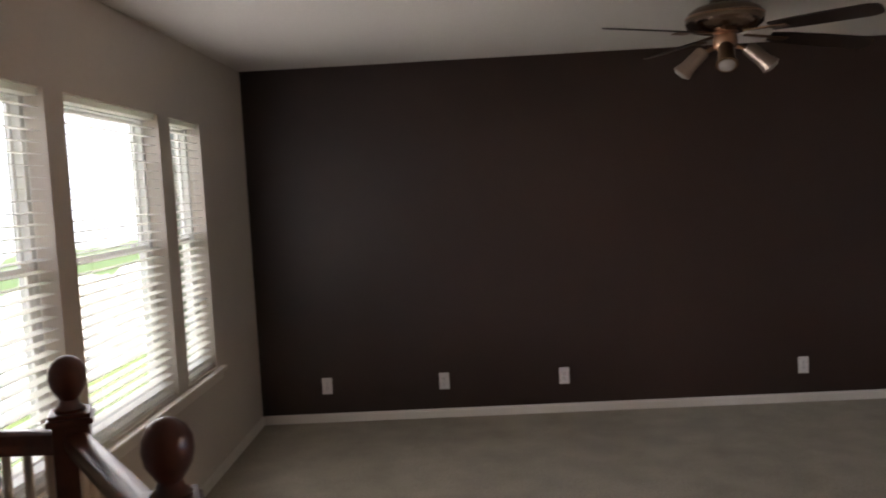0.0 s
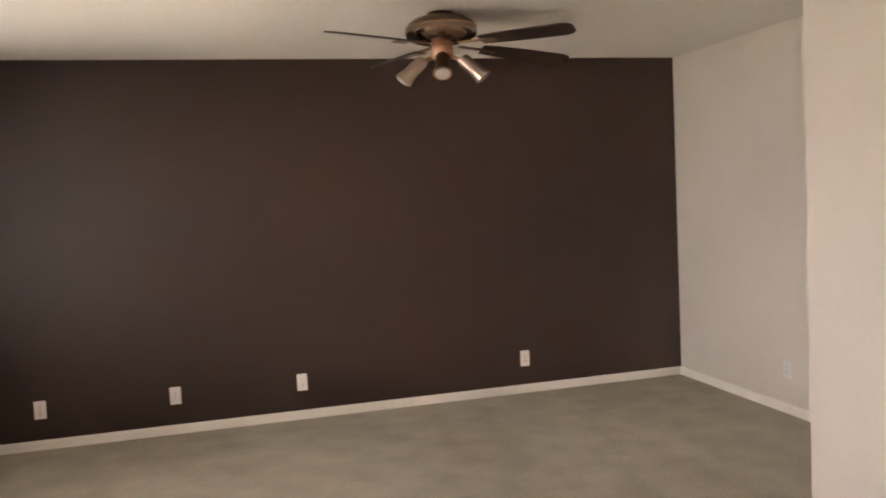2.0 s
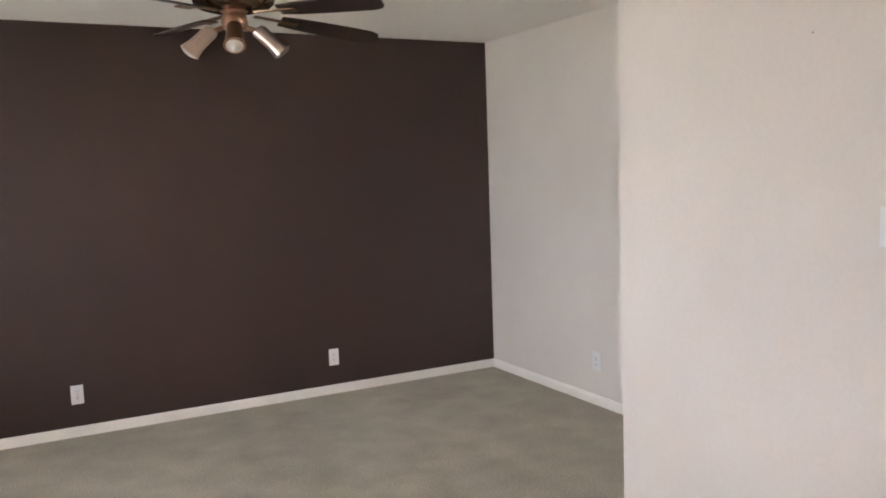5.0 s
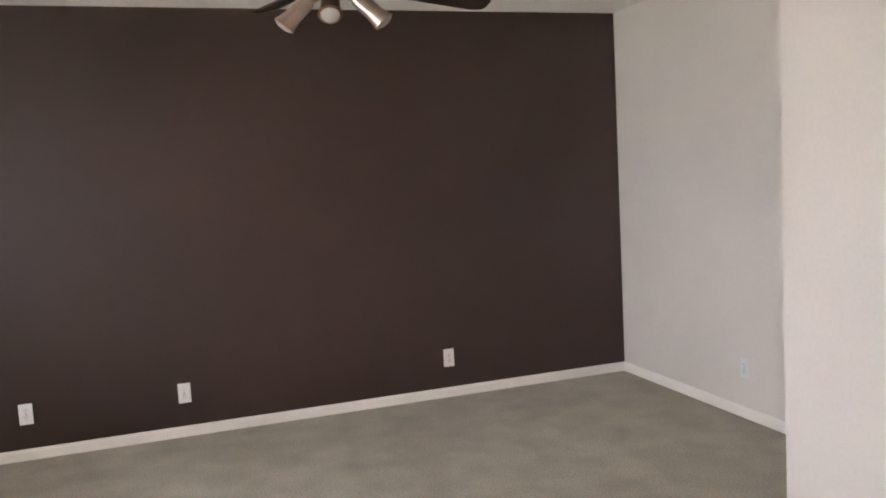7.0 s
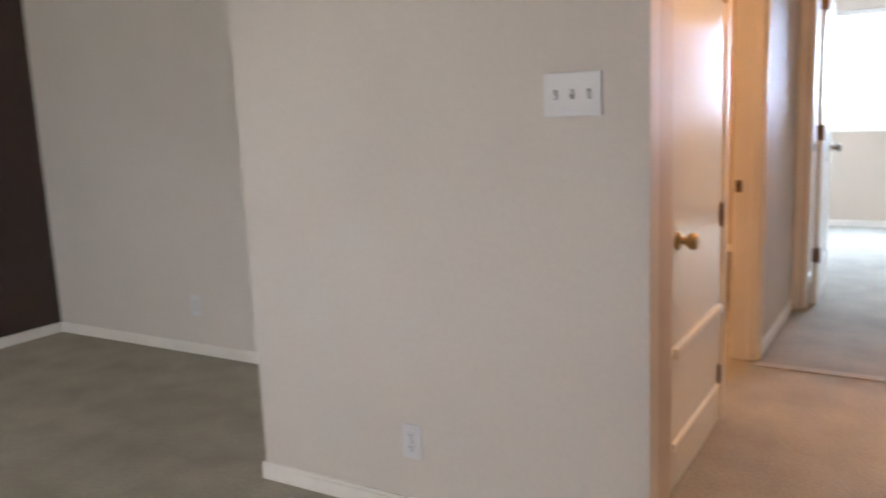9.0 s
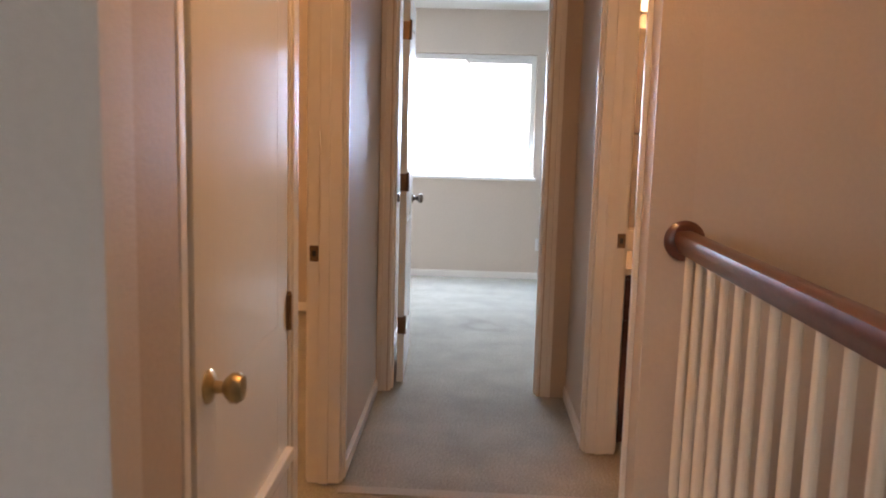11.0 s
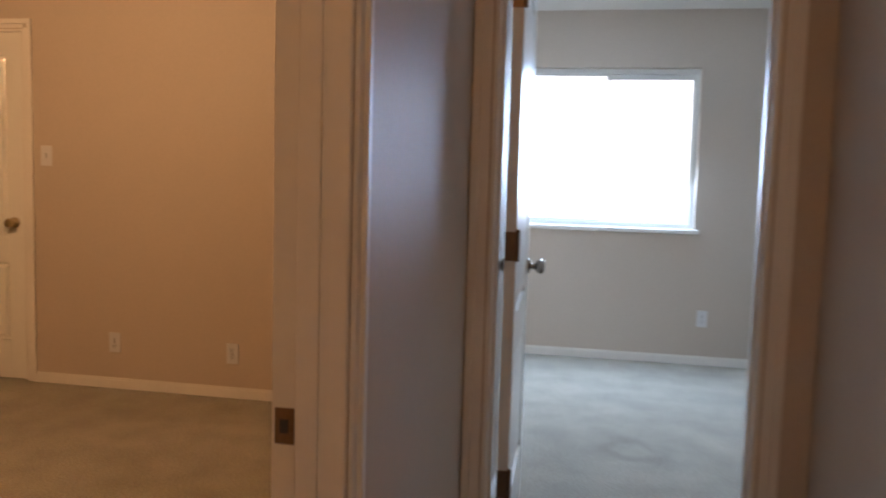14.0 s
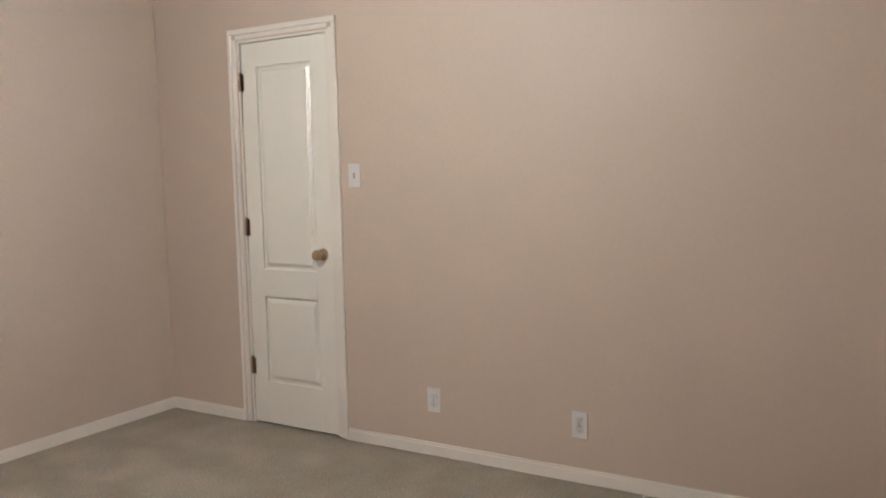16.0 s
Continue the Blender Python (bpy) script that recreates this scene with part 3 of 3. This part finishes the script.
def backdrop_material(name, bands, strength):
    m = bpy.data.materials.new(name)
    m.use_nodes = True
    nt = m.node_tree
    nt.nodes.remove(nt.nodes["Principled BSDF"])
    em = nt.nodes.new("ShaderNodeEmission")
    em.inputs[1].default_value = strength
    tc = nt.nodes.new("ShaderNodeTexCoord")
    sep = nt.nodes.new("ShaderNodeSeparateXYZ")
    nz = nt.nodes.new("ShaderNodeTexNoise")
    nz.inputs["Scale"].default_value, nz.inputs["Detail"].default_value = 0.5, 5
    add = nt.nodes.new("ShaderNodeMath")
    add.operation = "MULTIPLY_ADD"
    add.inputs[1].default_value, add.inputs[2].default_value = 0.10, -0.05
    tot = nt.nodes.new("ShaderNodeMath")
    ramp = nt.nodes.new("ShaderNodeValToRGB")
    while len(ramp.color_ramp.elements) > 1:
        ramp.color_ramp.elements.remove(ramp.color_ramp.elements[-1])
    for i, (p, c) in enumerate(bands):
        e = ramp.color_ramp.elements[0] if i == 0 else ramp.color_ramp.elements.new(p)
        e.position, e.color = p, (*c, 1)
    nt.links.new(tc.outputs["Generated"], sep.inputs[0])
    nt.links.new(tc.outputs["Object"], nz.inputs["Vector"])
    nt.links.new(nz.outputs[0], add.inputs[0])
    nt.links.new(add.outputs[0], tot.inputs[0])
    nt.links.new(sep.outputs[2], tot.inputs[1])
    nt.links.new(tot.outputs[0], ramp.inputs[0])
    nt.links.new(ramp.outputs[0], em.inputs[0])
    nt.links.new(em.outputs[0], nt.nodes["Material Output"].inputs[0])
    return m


# yard and hedge shine by emission, to whiten the windows and light the loft
GLOW_YARD = backdrop_material("glowing_overcast_yard", [(0.0, (0.95, 0.93, 0.85)), (0.28, (0.92, 0.92, 0.80)), (0.31, (0.034, 0.055, 0.027)), (0.385, (0.040, 0.058, 0.031)), (0.41, (0.80, 0.90, 1.0))], 54.0)
PALE = backdrop_material("overcast_sky", [(0.0, (0.90, 0.95, 1.0)), (0.5, (0.92, 0.96, 1.0))], 15.0)
structure("backdrop", [(-7.0, -6, -3.0, -6.9, 26, 6.0)], GLOW_YARD, "glowing backdrop of a pale overcast yard with a green hedge", "backdrop")
structure("backdrop_east", [(20.0, -14, -3.0, 20.1, 16, 9.0)], PALE, "bright overcast sky outside the far bedroom", "backdrop")


# ---- wall plates ----
def plate(kind_name, m, gangs, label, group, toggles=True):
    """A wall plate. Local: face looks along -y, centre at the origin."""
    root = empty(kind_name, m, label, "light switch" if toggles else "outlet", group)
    w = 0.070 + 0.046 * (gangs - 1)
    bm = bmesh.new()
    box(bm, -w / 2, -0.006, -0.0575, w / 2, 0.001, 0.0575, 0.003)
    part("plate", bm, PLATE, root)
    for i in range(gangs):
        x = (i - (gangs - 1) / 2) * 0.046
        if toggles:
            bm = bmesh.new()
            box(bm, x - 0.0055, -0.0068, -0.0125, x + 0.0055, -0.005, 0.0125)
            part("slot", bm, SHADOW_GAP, root)
            bm = bmesh.new()
            up = 1 if i != 1 else -1
            vs = box(bm, x - 0.004, -0.017, -0.006, x + 0.004, -0.004, 0.006, 0.001)
            bmesh.ops.rotate(bm, cent=(x, -0.005, 0), matrix=Matrix.Rotation(radians(25 * up), 3, "X"), verts=bm.verts)
            part("toggle", bm, PLATE, root)
        else:
            for z in (-0.0195, 0.0195):
                bm = bmesh.new()
                box(bm, x - 0.0165, -0.0085, z - 0.0135, x + 0.0165, -0.005, z + 0.0135, 0.004)
                sock = part("socket", bm, PLATE, root)
                bm = bmesh.new()
                for dx in (-0.0063, 0.0063):
                    box(bm, x + dx - 0.0012, -0.0092, z - 0.001, x + dx + 0.0012, -0.008, z + 0.008)
                box(bm, x - 0.0024, -0.0092, z - 0.0095, x + 0.0024, -0.008, z - 0.005)
                part("slots", bm, SLOT, sock)
            bm = bmesh.new()
            tube(bm, (x, -0.0055, 0), (0, -1, 0), 0.003, 0.003, 0.0015, 10)
            part("screw", bm, NICKEL, root)
    return root


ON_N = lambda x, z: pose(x, NY - 0.001, z)
for x in (2.103, 2.918, 3.745, 5.372):
    plate("wall_outlet", ON_N(x, 0.257), 1, "white outlet plate low on the dark brown wall", "outlets on the dark wall", False)
plate("wall_outlet", pose(EX - 0.001, 4.456, 0.282, 0, 0, -90), 1, "cream outlet plate on the alcove wall", "", False)
plate("wall_outlet", pose(NX - 0.001, 2.375, 0.258, 0, 0, -90), 1, "cream outlet plate below the triple switch", "", False)
plate("triple_switch", pose(NX - 0.001, 1.818, 1.32, 0, 0, -90), 3, "white triple toggle light switch on the cream wall", "")
plate("light_switch", pose(B2E - 0.001, 4.442, 1.32, 0, 0, -90), 1, "white light switch beside the closet door", "")
plate("wall_outlet", pose(B2E - 0.001, 4.02, 0.268, 0, 0, -90), 1, "white outlet plate low on the tan wall", "bedroom outlets", False)
plate("wall_outlet", pose(B2E - 0.001, 3.298, 0.252, 0, 0, -90), 1, "white outlet plate low on the tan wall", "bedroom outlets", False)
plate("wall_outlet", pose(B3E - 0.001, 0.605, 0.327, 0, 0, -90), 1, "white outlet plate under the far window", "", False)


# ---- ceiling fan ----
def ceiling_fan(x, y, turn):
    root = empty("ceiling_fan", pose(x, y, H) @ Matrix.Diagonal((1.09, 1.09, 0.97, 1.0)), "bronze ceiling fan with dark wood blades and spot lights", "ceiling fan")
    bm = bmesh.new()
    lathe(bm, [(0.062, -0.0005), (0.064, -0.003), (0.060, -0.006), (0.050, -0.008)])
    part("canopy", bm, BRONZE, root, smooth=True)
    bm = bmesh.new()
    lathe(bm, [(0.044, -0.006), (0.046, -0.014), (0.085, -0.020), (0.128, -0.034), (0.158, -0.056), (0.170, -0.080), (0.174, -0.104), (0.168, -0.126), (0.148, -0.144), (0.112, -0.156), (0.07, -0.161)])
    part("motor_housing", bm, FAN_METAL, root, "polished dark bronze motor housing", smooth=True)
    bm = bmesh.new()
    lathe(bm, [(0.167, -0.073), (0.174, -0.077), (0.175, -0.083), (0.170, -0.087)])
    part("trim_ring", bm, COPPER, root, smooth=True)
    bm = bmesh.new()
    lathe(bm, [(0.06, -0.161), (0.046, -0.172), (0.052, -0.184), (0.055, -0.216), (0.048, -0.244), (0.03, -0.252)])
    part("switch_housing", bm, COPPER, root, "warm copper switch housing", smooth=True)
    for spread, sag in ((-13, 0), (23, 8.5), (132, 0), (231, 0)):
        q = pose(0, 0, -0.166, 0, 0, turn + spread) @ pose(0, 0, 0, 0, sag, 0)
        bm = bmesh.new()
        outline = [(0.20, 0.046), (0.28, 0.058), (0.42, 0.066), (0.60, 0.068), (0.637, 0.055), (0.650, 0.030)]
        pts = [(u, v) for u, v in outline] + [(u, -v) for u, v in reversed(outline)]
        top = [bm.verts.new((u, v, 0.0035)) for u, v in pts]
        bot = [bm.verts.new((u, v, -0.0035)) for u, v in pts]
        bm.faces.new(top), bm.faces.new(bot[::-1])
        for k in range(len(pts)):
            bm.faces.new((bot[k], bot[(k + 1) % len(pts)], top[(k + 1) % len(pts)], top[k]))
        bmesh.ops.rotate(bm, cent=(0, 0, 0), matrix=Matrix.Rotation(radians(-13), 3, "X"), verts=bm.verts)
        ob = part("blade", bm, BLADE, root)
        ob.matrix_basis = q
        bm = bmesh.new()
        box(bm, 0.085, -0.016, -0.006, 0.215, 0.016, 0.002, 0.003)
        box(bm, 0.20, -0.040, -0.010, 0.275, 0.040, -0.004, 0.003)
        arm = part("blade_arm", bm, BRONZE, ob)
    for i in (0, 1, 3):
        a = radians(-106 + 90 * i)
        d = Vector((math.cos(a), math.sin(a), 0))
        e = (d * 0.70 + Vector((0, 0, -0.74))).normalized()
        p = Vector((0, 0, -0.230)) + d * 0.055
        bm = bmesh.new()
        tube(bm, p - d * 0.02, d * 0.8 + Vector((0, 0, -0.35)), 0.012, 0.012, 0.06, 12)
        arm = part("lamp_arm", bm, COPPER, root, smooth=True)
        s0 = p + d * 0.035 + Vector((0, 0, -0.012))
        bm = bmesh.new()
        lathe(bm, [(0.018, 0.0), (0.030, 0.006), (0.034, 0.02), (0.036, 0.105), (0.043, 0.138), (0.046, 0.152), (0.041, 0.154)], s0, e, 24)
        # the front shade's unlit side is put into its colour as darker bronze
        spot = part("spot_shade", bm, ROSE if i != 0 else BRONZE, root, "cylindrical metal spot shade", smooth=True)
        bm = bmesh.new()
        lathe(bm, [(0.036, 0.150), (0.035, 0.158), (0.023, 0.163), (0.006, 0.165)], s0, e, 20)
        part("bulb", bm, FROST, spot, "unlit frosted bulb", smooth=True)
    return root


ceiling_fan(4.455, 4.30, -25)


# ---- railings ----
RAIL_Z = 1.052


def newel(x, y, label):
    root = empty("newel_post", (x, y, 0), label, "newel post", "stair newel posts")
    bm = bmesh.new()
    h = 0.044
    vs = box(bm, -h, -h, 0, h, h, 1.040, 0.004)
    bmesh.ops.rotate(bm, cent=(0, 0, 0), matrix=Matrix.Rotation(radians(22), 3, "Z"), verts=bm.verts)
    part("post", bm, MAHOGANY, root)
    bm = bmesh.new()
    box(bm, -0.056, -0.056, 1.040, 0.056, 0.056, 1.057, 0.005)
    box(bm, -0.050, -0.050, 1.057, 0.050, 0.050, 1.069, 0.004)
    bmesh.ops.rotate(bm, cent=(0, 0, 0), matrix=Matrix.Rotation(radians(22), 3, "Z"), verts=bm.verts)
    part("cap", bm, MAHOGANY, root)
    bm = bmesh.new()
    lathe(bm, [(0.036, 1.068), (0.038, 1.077), (0.026, 1.087), (0.022, 1.099), (0.030, 1.111), (0.042, 1.131), (0.0465, 1.155), (0.044, 1.177), (0.034, 1.197), (0.018, 1.209), (0.004, 1.213)], sides=36)
    part("ball_finial", bm, MAHOGANY, root, "turned ball finial", smooth=True)
    return root


def sweep(bm, a, b, section):
    """A bar of constant section (across, up) from a to b."""
    a, b = Vector(a), Vector(b)
    d = (b - a).normalized()
    side = d.cross(Vector((0, 0, 1))).normalized()
    up = side.cross(d)
    r0 = [bm.verts.new(a + side * u + up * v) for u, v in section]
    r1 = [bm.verts.new(b + side * u + up * v) for u, v in section]
    n = len(section)
    for i in range(n):
        bm.faces.new((r0[i], r0[(i + 1) % n], r1[(i + 1) % n], r1[i]))
    bm.faces.new(r0[::-1]), bm.faces.new(r1)


RAIL_SECTION = [(-0.020, -0.032), (0.020, -0.032), (0.022, -0.018), (0.031, -0.006), (0.033, 0.008), (0.028, 0.022), (0.014, 0.030), (-0.014, 0.030), (-0.028, 0.022), (-0.033, 0.008), (-0.031, -0.006), (-0.022, -0.018)]


def baluster(parent, x, y, z0, z1, r=0.0155):
    bm = bmesh.new()
    hgt = z1 - z0
    box(bm, x - r, y - r, z0, x + r, y + r, z0 + 0.16, 0.002)
    lathe(bm, [(r * 0.95, 0.16), (r * 0.70, 0.175), (r * 0.98, 0.20), (r * 1.0, 0.30), (r * 0.85, 0.55 * hgt), (r * 0.72, hgt - 0.004)], (x, y, z0), sides=12)
    return part("baluster", bm, BALUSTER, parent)


def railing(name, a, b, base_z, label, n, group, z=RAIL_Z):
    root = empty(name, (0, 0, 0), label, "railing", group)
    bm = bmesh.new()
    sweep(bm, (*a, z - 0.03), (*b, z - 0.03), RAIL_SECTION)
    part("handrail", bm, MAHOGANY, root, "dark mahogany handrail", smooth=True)
    for i in range(n):
        k = (i + 0.5) / n
        baluster(root, a[0] + (b[0] - a[0]) * k, a[1] + (b[1] - a[1]) * k, base_z, z - 0.058)
    return root


newel(*NEWEL_A, "dark mahogany newel post with ball finial by the window")
newel(*NEWEL_B, "dark mahogany newel post at the head of the stairs")
railing("stair_railing", (WX, NEWEL_A[1] + 0.02), (NEWEL_A[0] - 0.04, NEWEL_A[1] + 0.005), 0.0, "mahogany handrail with cream balusters towards the window", 7, "stair railings", 1.02)
railing("stair_railing", (NEWEL_A[0] + 0.03, NEWEL_A[1] - 0.034), (NEWEL_B[0] - 0.03, NEWEL_B[1] + 0.034), 0.0, "angled mahogany handrail between two newel posts", 7, "stair railings", 1.02)

CURB_Y = (HS - 0.13, HS)
bm = bmesh.new()
box(bm, WELL_X0 - 0.05, CURB_Y[0], -0.02, BX, CURB_Y[1] - 0.012, 0.085)
box(bm, WELL_X0 - 0.06, CURB_Y[0] - 0.012, 0.085, BX - 0.001, CURB_Y[1], 0.105, 0.005)
tagged(part("stair_curb", bm, TRIM, None), "low cream painted curb under the hall railing", "curb", kind="structure")
RY = HS - 0.10
hall_rail = railing("hall_railing", (WELL_X0 + 0.02, RY), (BX - 0.018, RY), 0.105, "round dark handrail with cream balusters along the hall", 19, "")
bm = bmesh.new()
lathe(bm, [(0.057, 0.0), (0.058, 0.010), (0.050, 0.016), (0.042, 0.022)], (BX, RY, RAIL_Z - 0.03), (-1, 0, 0), 32)
part("rosette", bm, MAHOGANY, hall_rail, "round dark wall rosette", smooth=True)
bm = bmesh.new()
box(bm, WELL_X0 - 0.045, RY - 0.044, 0.0, WELL_X0 + 0.043, RY + 0.044, 1.075, 0.004)
part("end_post", bm, MAHOGANY, hall_rail)

# ---- bathroom ----
VX, VY0, VY1, VZ = 8.19, -0.16, 0.612, 0.78
vanity = empty("bathroom_vanity", (0, 0, 0), "dark cherry vanity cabinet under a white counter", "vanity")
bm = bmesh.new()
box(bm, VX + 0.02, VY0 + 0.01, 0.09, BE - 0.001, VY1 - 0.01, VZ - 0.03)
box(bm, VX + 0.07, VY0 + 0.02, 0.001, BE - 0.001, VY1 - 0.02, 0.09)
part("body", bm, VANITY, vanity)
for a, b in ((VY0 + 0.02, (VY0 + VY1) / 2 - 0.003), ((VY0 + VY1) / 2 + 0.003, VY1 - 0.02)):
    bm = bmesh.new()
    box(bm, VX + 0.002, a, 0.11, VX + 0.02, b, VZ - 0.225, 0.003)
    box(bm, VX - 0.003, a + 0.05, 0.16, VX + 0.004, b - 0.05, VZ - 0.275, 0.003)
    part("cabinet_door", bm, VANITY, vanity)
bm = bmesh.new()
box(bm, VX + 0.002, VY0 + 0.02, VZ - 0.205, VX + 0.02, VY1 - 0.02, VZ - 0.05, 0.003)
part("drawer_front", bm, VANITY, vanity)
counter = empty("vanity_counter", (0, 0, 0), "cream cultured marble counter with moulded basin", "counter")
bm = bmesh.new()
box(bm, VX - 0.015, VY0, VZ - 0.03, VX + 0.075, VY1, VZ, 0.006)
box(bm, BE - 0.11, VY0, VZ - 0.03, BE - 0.001, VY1, VZ, 0.004)
box(bm, VX + 0.075, VY0, VZ - 0.03, BE - 0.11, VY0 + 0.16, VZ, 0.002)
box(bm, VX + 0.075, VY1 - 0.16, VZ - 0.03, BE - 0.11, VY1, VZ, 0.002)
part("slab", bm, COUNTER, counter)
bm = bmesh.new()
box(bm, BE - 0.022, VY0, VZ, BE - 0.001, VY1, VZ + 0.10, 0.004)
part("backsplash", bm, COUNTER, counter)
bm = bmesh.new()
bx, by, hx, hy = (VX + BE - 0.035) / 2, (VY0 + VY1) / 2, (BE - VX - 0.185) / 2, (VY1 - VY0 - 0.32) / 2
rim = []
for i in range(32):
    c, d = math.cos(2 * math.pi * i / 32), math.sin(2 * math.pi * i / 32)
    k = min(hx / max(abs(c), 1e-6), hy / max(abs(d), 1e-6))
    rim.append(bm.verts.new((bx + c * k, by + d * k, VZ - 0.002)))
rings = [rim]
for sx, z in ((1.0, VZ - 0.004), (0.94, VZ - 0.05), (0.75, VZ - 0.10), (0.3, VZ - 0.125)):
    rings.append([bm.verts.new(((VX + BE - 0.035) / 2 + sx * 0.158 * math.cos(2 * math.pi * i / 32), (VY0 + VY1) / 2 + sx * 0.222 * math.sin(2 * math.pi * i / 32), z)) for i in range(32)])
for lo, hi in zip(rings, rings[1:]):
    for i in range(32):
        bm.faces.new((lo[i], lo[(i + 1) % 32], hi[(i + 1) % 32], hi[i]))
bm.faces.new(rings[-1])
part("basin", bm, COUNTER, counter, smooth=True)

FY = (VY0 + VY1) / 2 + 0.10
faucet = empty("faucet", (BE - 0.075, FY, VZ), "chrome two-handle faucet on the counter", "faucet")
bm = bmesh.new()
box(bm, -0.025, -0.08, 0, 0.025, 0.08, 0.018, 0.006)
part("base", bm, CHROME, faucet)
for dy in (-0.055, 0.055):
    bm = bmesh.new()
    lathe(bm, [(0.020, 0.016), (0.022, 0.030), (0.017, 0.042), (0.026, 0.052), (0.028, 0.068), (0.018, 0.080), (0.005, 0.083)], (0, dy, 0), sides=16)
    part("handle", bm, CHROME, faucet, smooth=True)
bm = bmesh.new()
lathe(bm, [(0.017, 0.016), (0.015, 0.05), (0.013, 0.07)], sides=16)
tube(bm, (0.008, 0, 0.062), (-1, 0, 0.12), 0.012, 0.010, 0.12, 16)
tube(bm, (-0.105, 0, 0.078), (0, 0, -1), 0.010, 0.010, 0.022, 16)
part("spout", bm, CHROME, faucet, smooth=True)

bm = bmesh.new()
box(bm, BE - 0.006, VY0 + 0.02, VZ + 0.11, BE - 0.001, VY1 - 0.02, 1.82)
tagged(part("bathroom_mirror", bm, MIRROR, None), "frameless wall mirror above the vanity", "mirror")
bar = empty("vanity_light", (BE - 0.001, (VY0 + VY1) / 2, 1.93), "lit vanity light bar above the mirror", "lamp")
bm = bmesh.new()
box(bm, -0.03, -0.30, -0.045, 0, 0.30, 0.045, 0.006)
part("back_plate", bm, CHROME, bar)
for k in (-0.21, -0.07, 0.07, 0.21):
    bm = bmesh.new()
    lathe(bm, [(0.018, 0.0), (0.02, 0.012), (0.040, 0.034), (0.047, 0.060), (0.040, 0.086), (0.016, 0.104), (0.003, 0.107)], (-0.028, k, 0), (-1, 0, 0), 20)
    part("globe_bulb", bm, GLOW, bar, "glowing round bulb", smooth=True)
bulb("vanity_lamp", (BE - 0.22, (VY0 + VY1) / 2, 1.95), 50, 0.08)

towel = empty("towel_bar", (BX + 0.12, 0.10, 1.35), "chrome towel bar on the bathroom wall", "towel bar")
for dy in (-0.23, 0.23):
    bm = bmesh.new()
    lathe(bm, [(0.022, 0), (0.022, 0.008), (0.012, 0.014), (0.011, 0.07)], (0, dy, 0), (1, 0, 0), 16)
    part("post", bm, CHROME, towel, smooth=True)
bm = bmesh.new()
tube(bm, (0.062, -0.23, 0), (0, 1, 0), 0.008, 0.008, 0.46, 14)
part("bar", bm, CHROME, towel, smooth=True)


# ---- unseen ceiling lights, added for the warm light ----
def added_dome_light(x, y, watts, label, r=0.15, colour=WARM):
    root = empty("added_ceiling_light", (x, y, H), label, "lamp", "dome ceiling lights")
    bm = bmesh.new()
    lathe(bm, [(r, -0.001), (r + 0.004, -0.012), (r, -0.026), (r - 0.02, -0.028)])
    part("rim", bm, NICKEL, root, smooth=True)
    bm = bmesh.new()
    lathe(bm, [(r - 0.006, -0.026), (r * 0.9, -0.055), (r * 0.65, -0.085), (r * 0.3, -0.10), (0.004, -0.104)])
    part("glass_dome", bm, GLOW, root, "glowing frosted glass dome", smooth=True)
    bulb("added_dome_lamp", (x, y, H - 0.18), watts, 0.09, colour)
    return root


# both fixtures stay out of view, placed and powered to warm their rooms
added_dome_light(6.35, 1.22, 44, "unseen dome light added on the hall ceiling", colour=(1.0, 0.51, 0.19))
added_dome_light(8.70, 3.95, 260, "unseen dome light added on the bedroom ceiling")

# paler raised carpet strip, slightly askew across the hall
bm = bmesh.new()
for v in box(bm, 7.63, HS + 0.001, -0.008, 7.70, HN - 0.001, 0.0055, 0.0):
    v.co.x -= 0.02 * (HN - v.co.y) / (HN - HS)
bmesh.ops.bevel(bm, geom=list(bm.edges), offset=0.0045, segments=2, affect="EDGES")
tagged(part("carpet_seam", bm, PALE_PILE, None), "slightly raised paler carpet strip across the hall", "carpet seam", kind="structure")

# old nail hole in the switch wall
bm = bmesh.new()
tube(bm, (NX - 0.0008, 2.13, 1.90), (1, 0, 0), 0.0032, 0.0025, 0.004, 10)
tagged(part("nail_hole", bm, SHADOW_GAP, None), "small old nail hole in the cream wall", "nail hole", kind="structure")
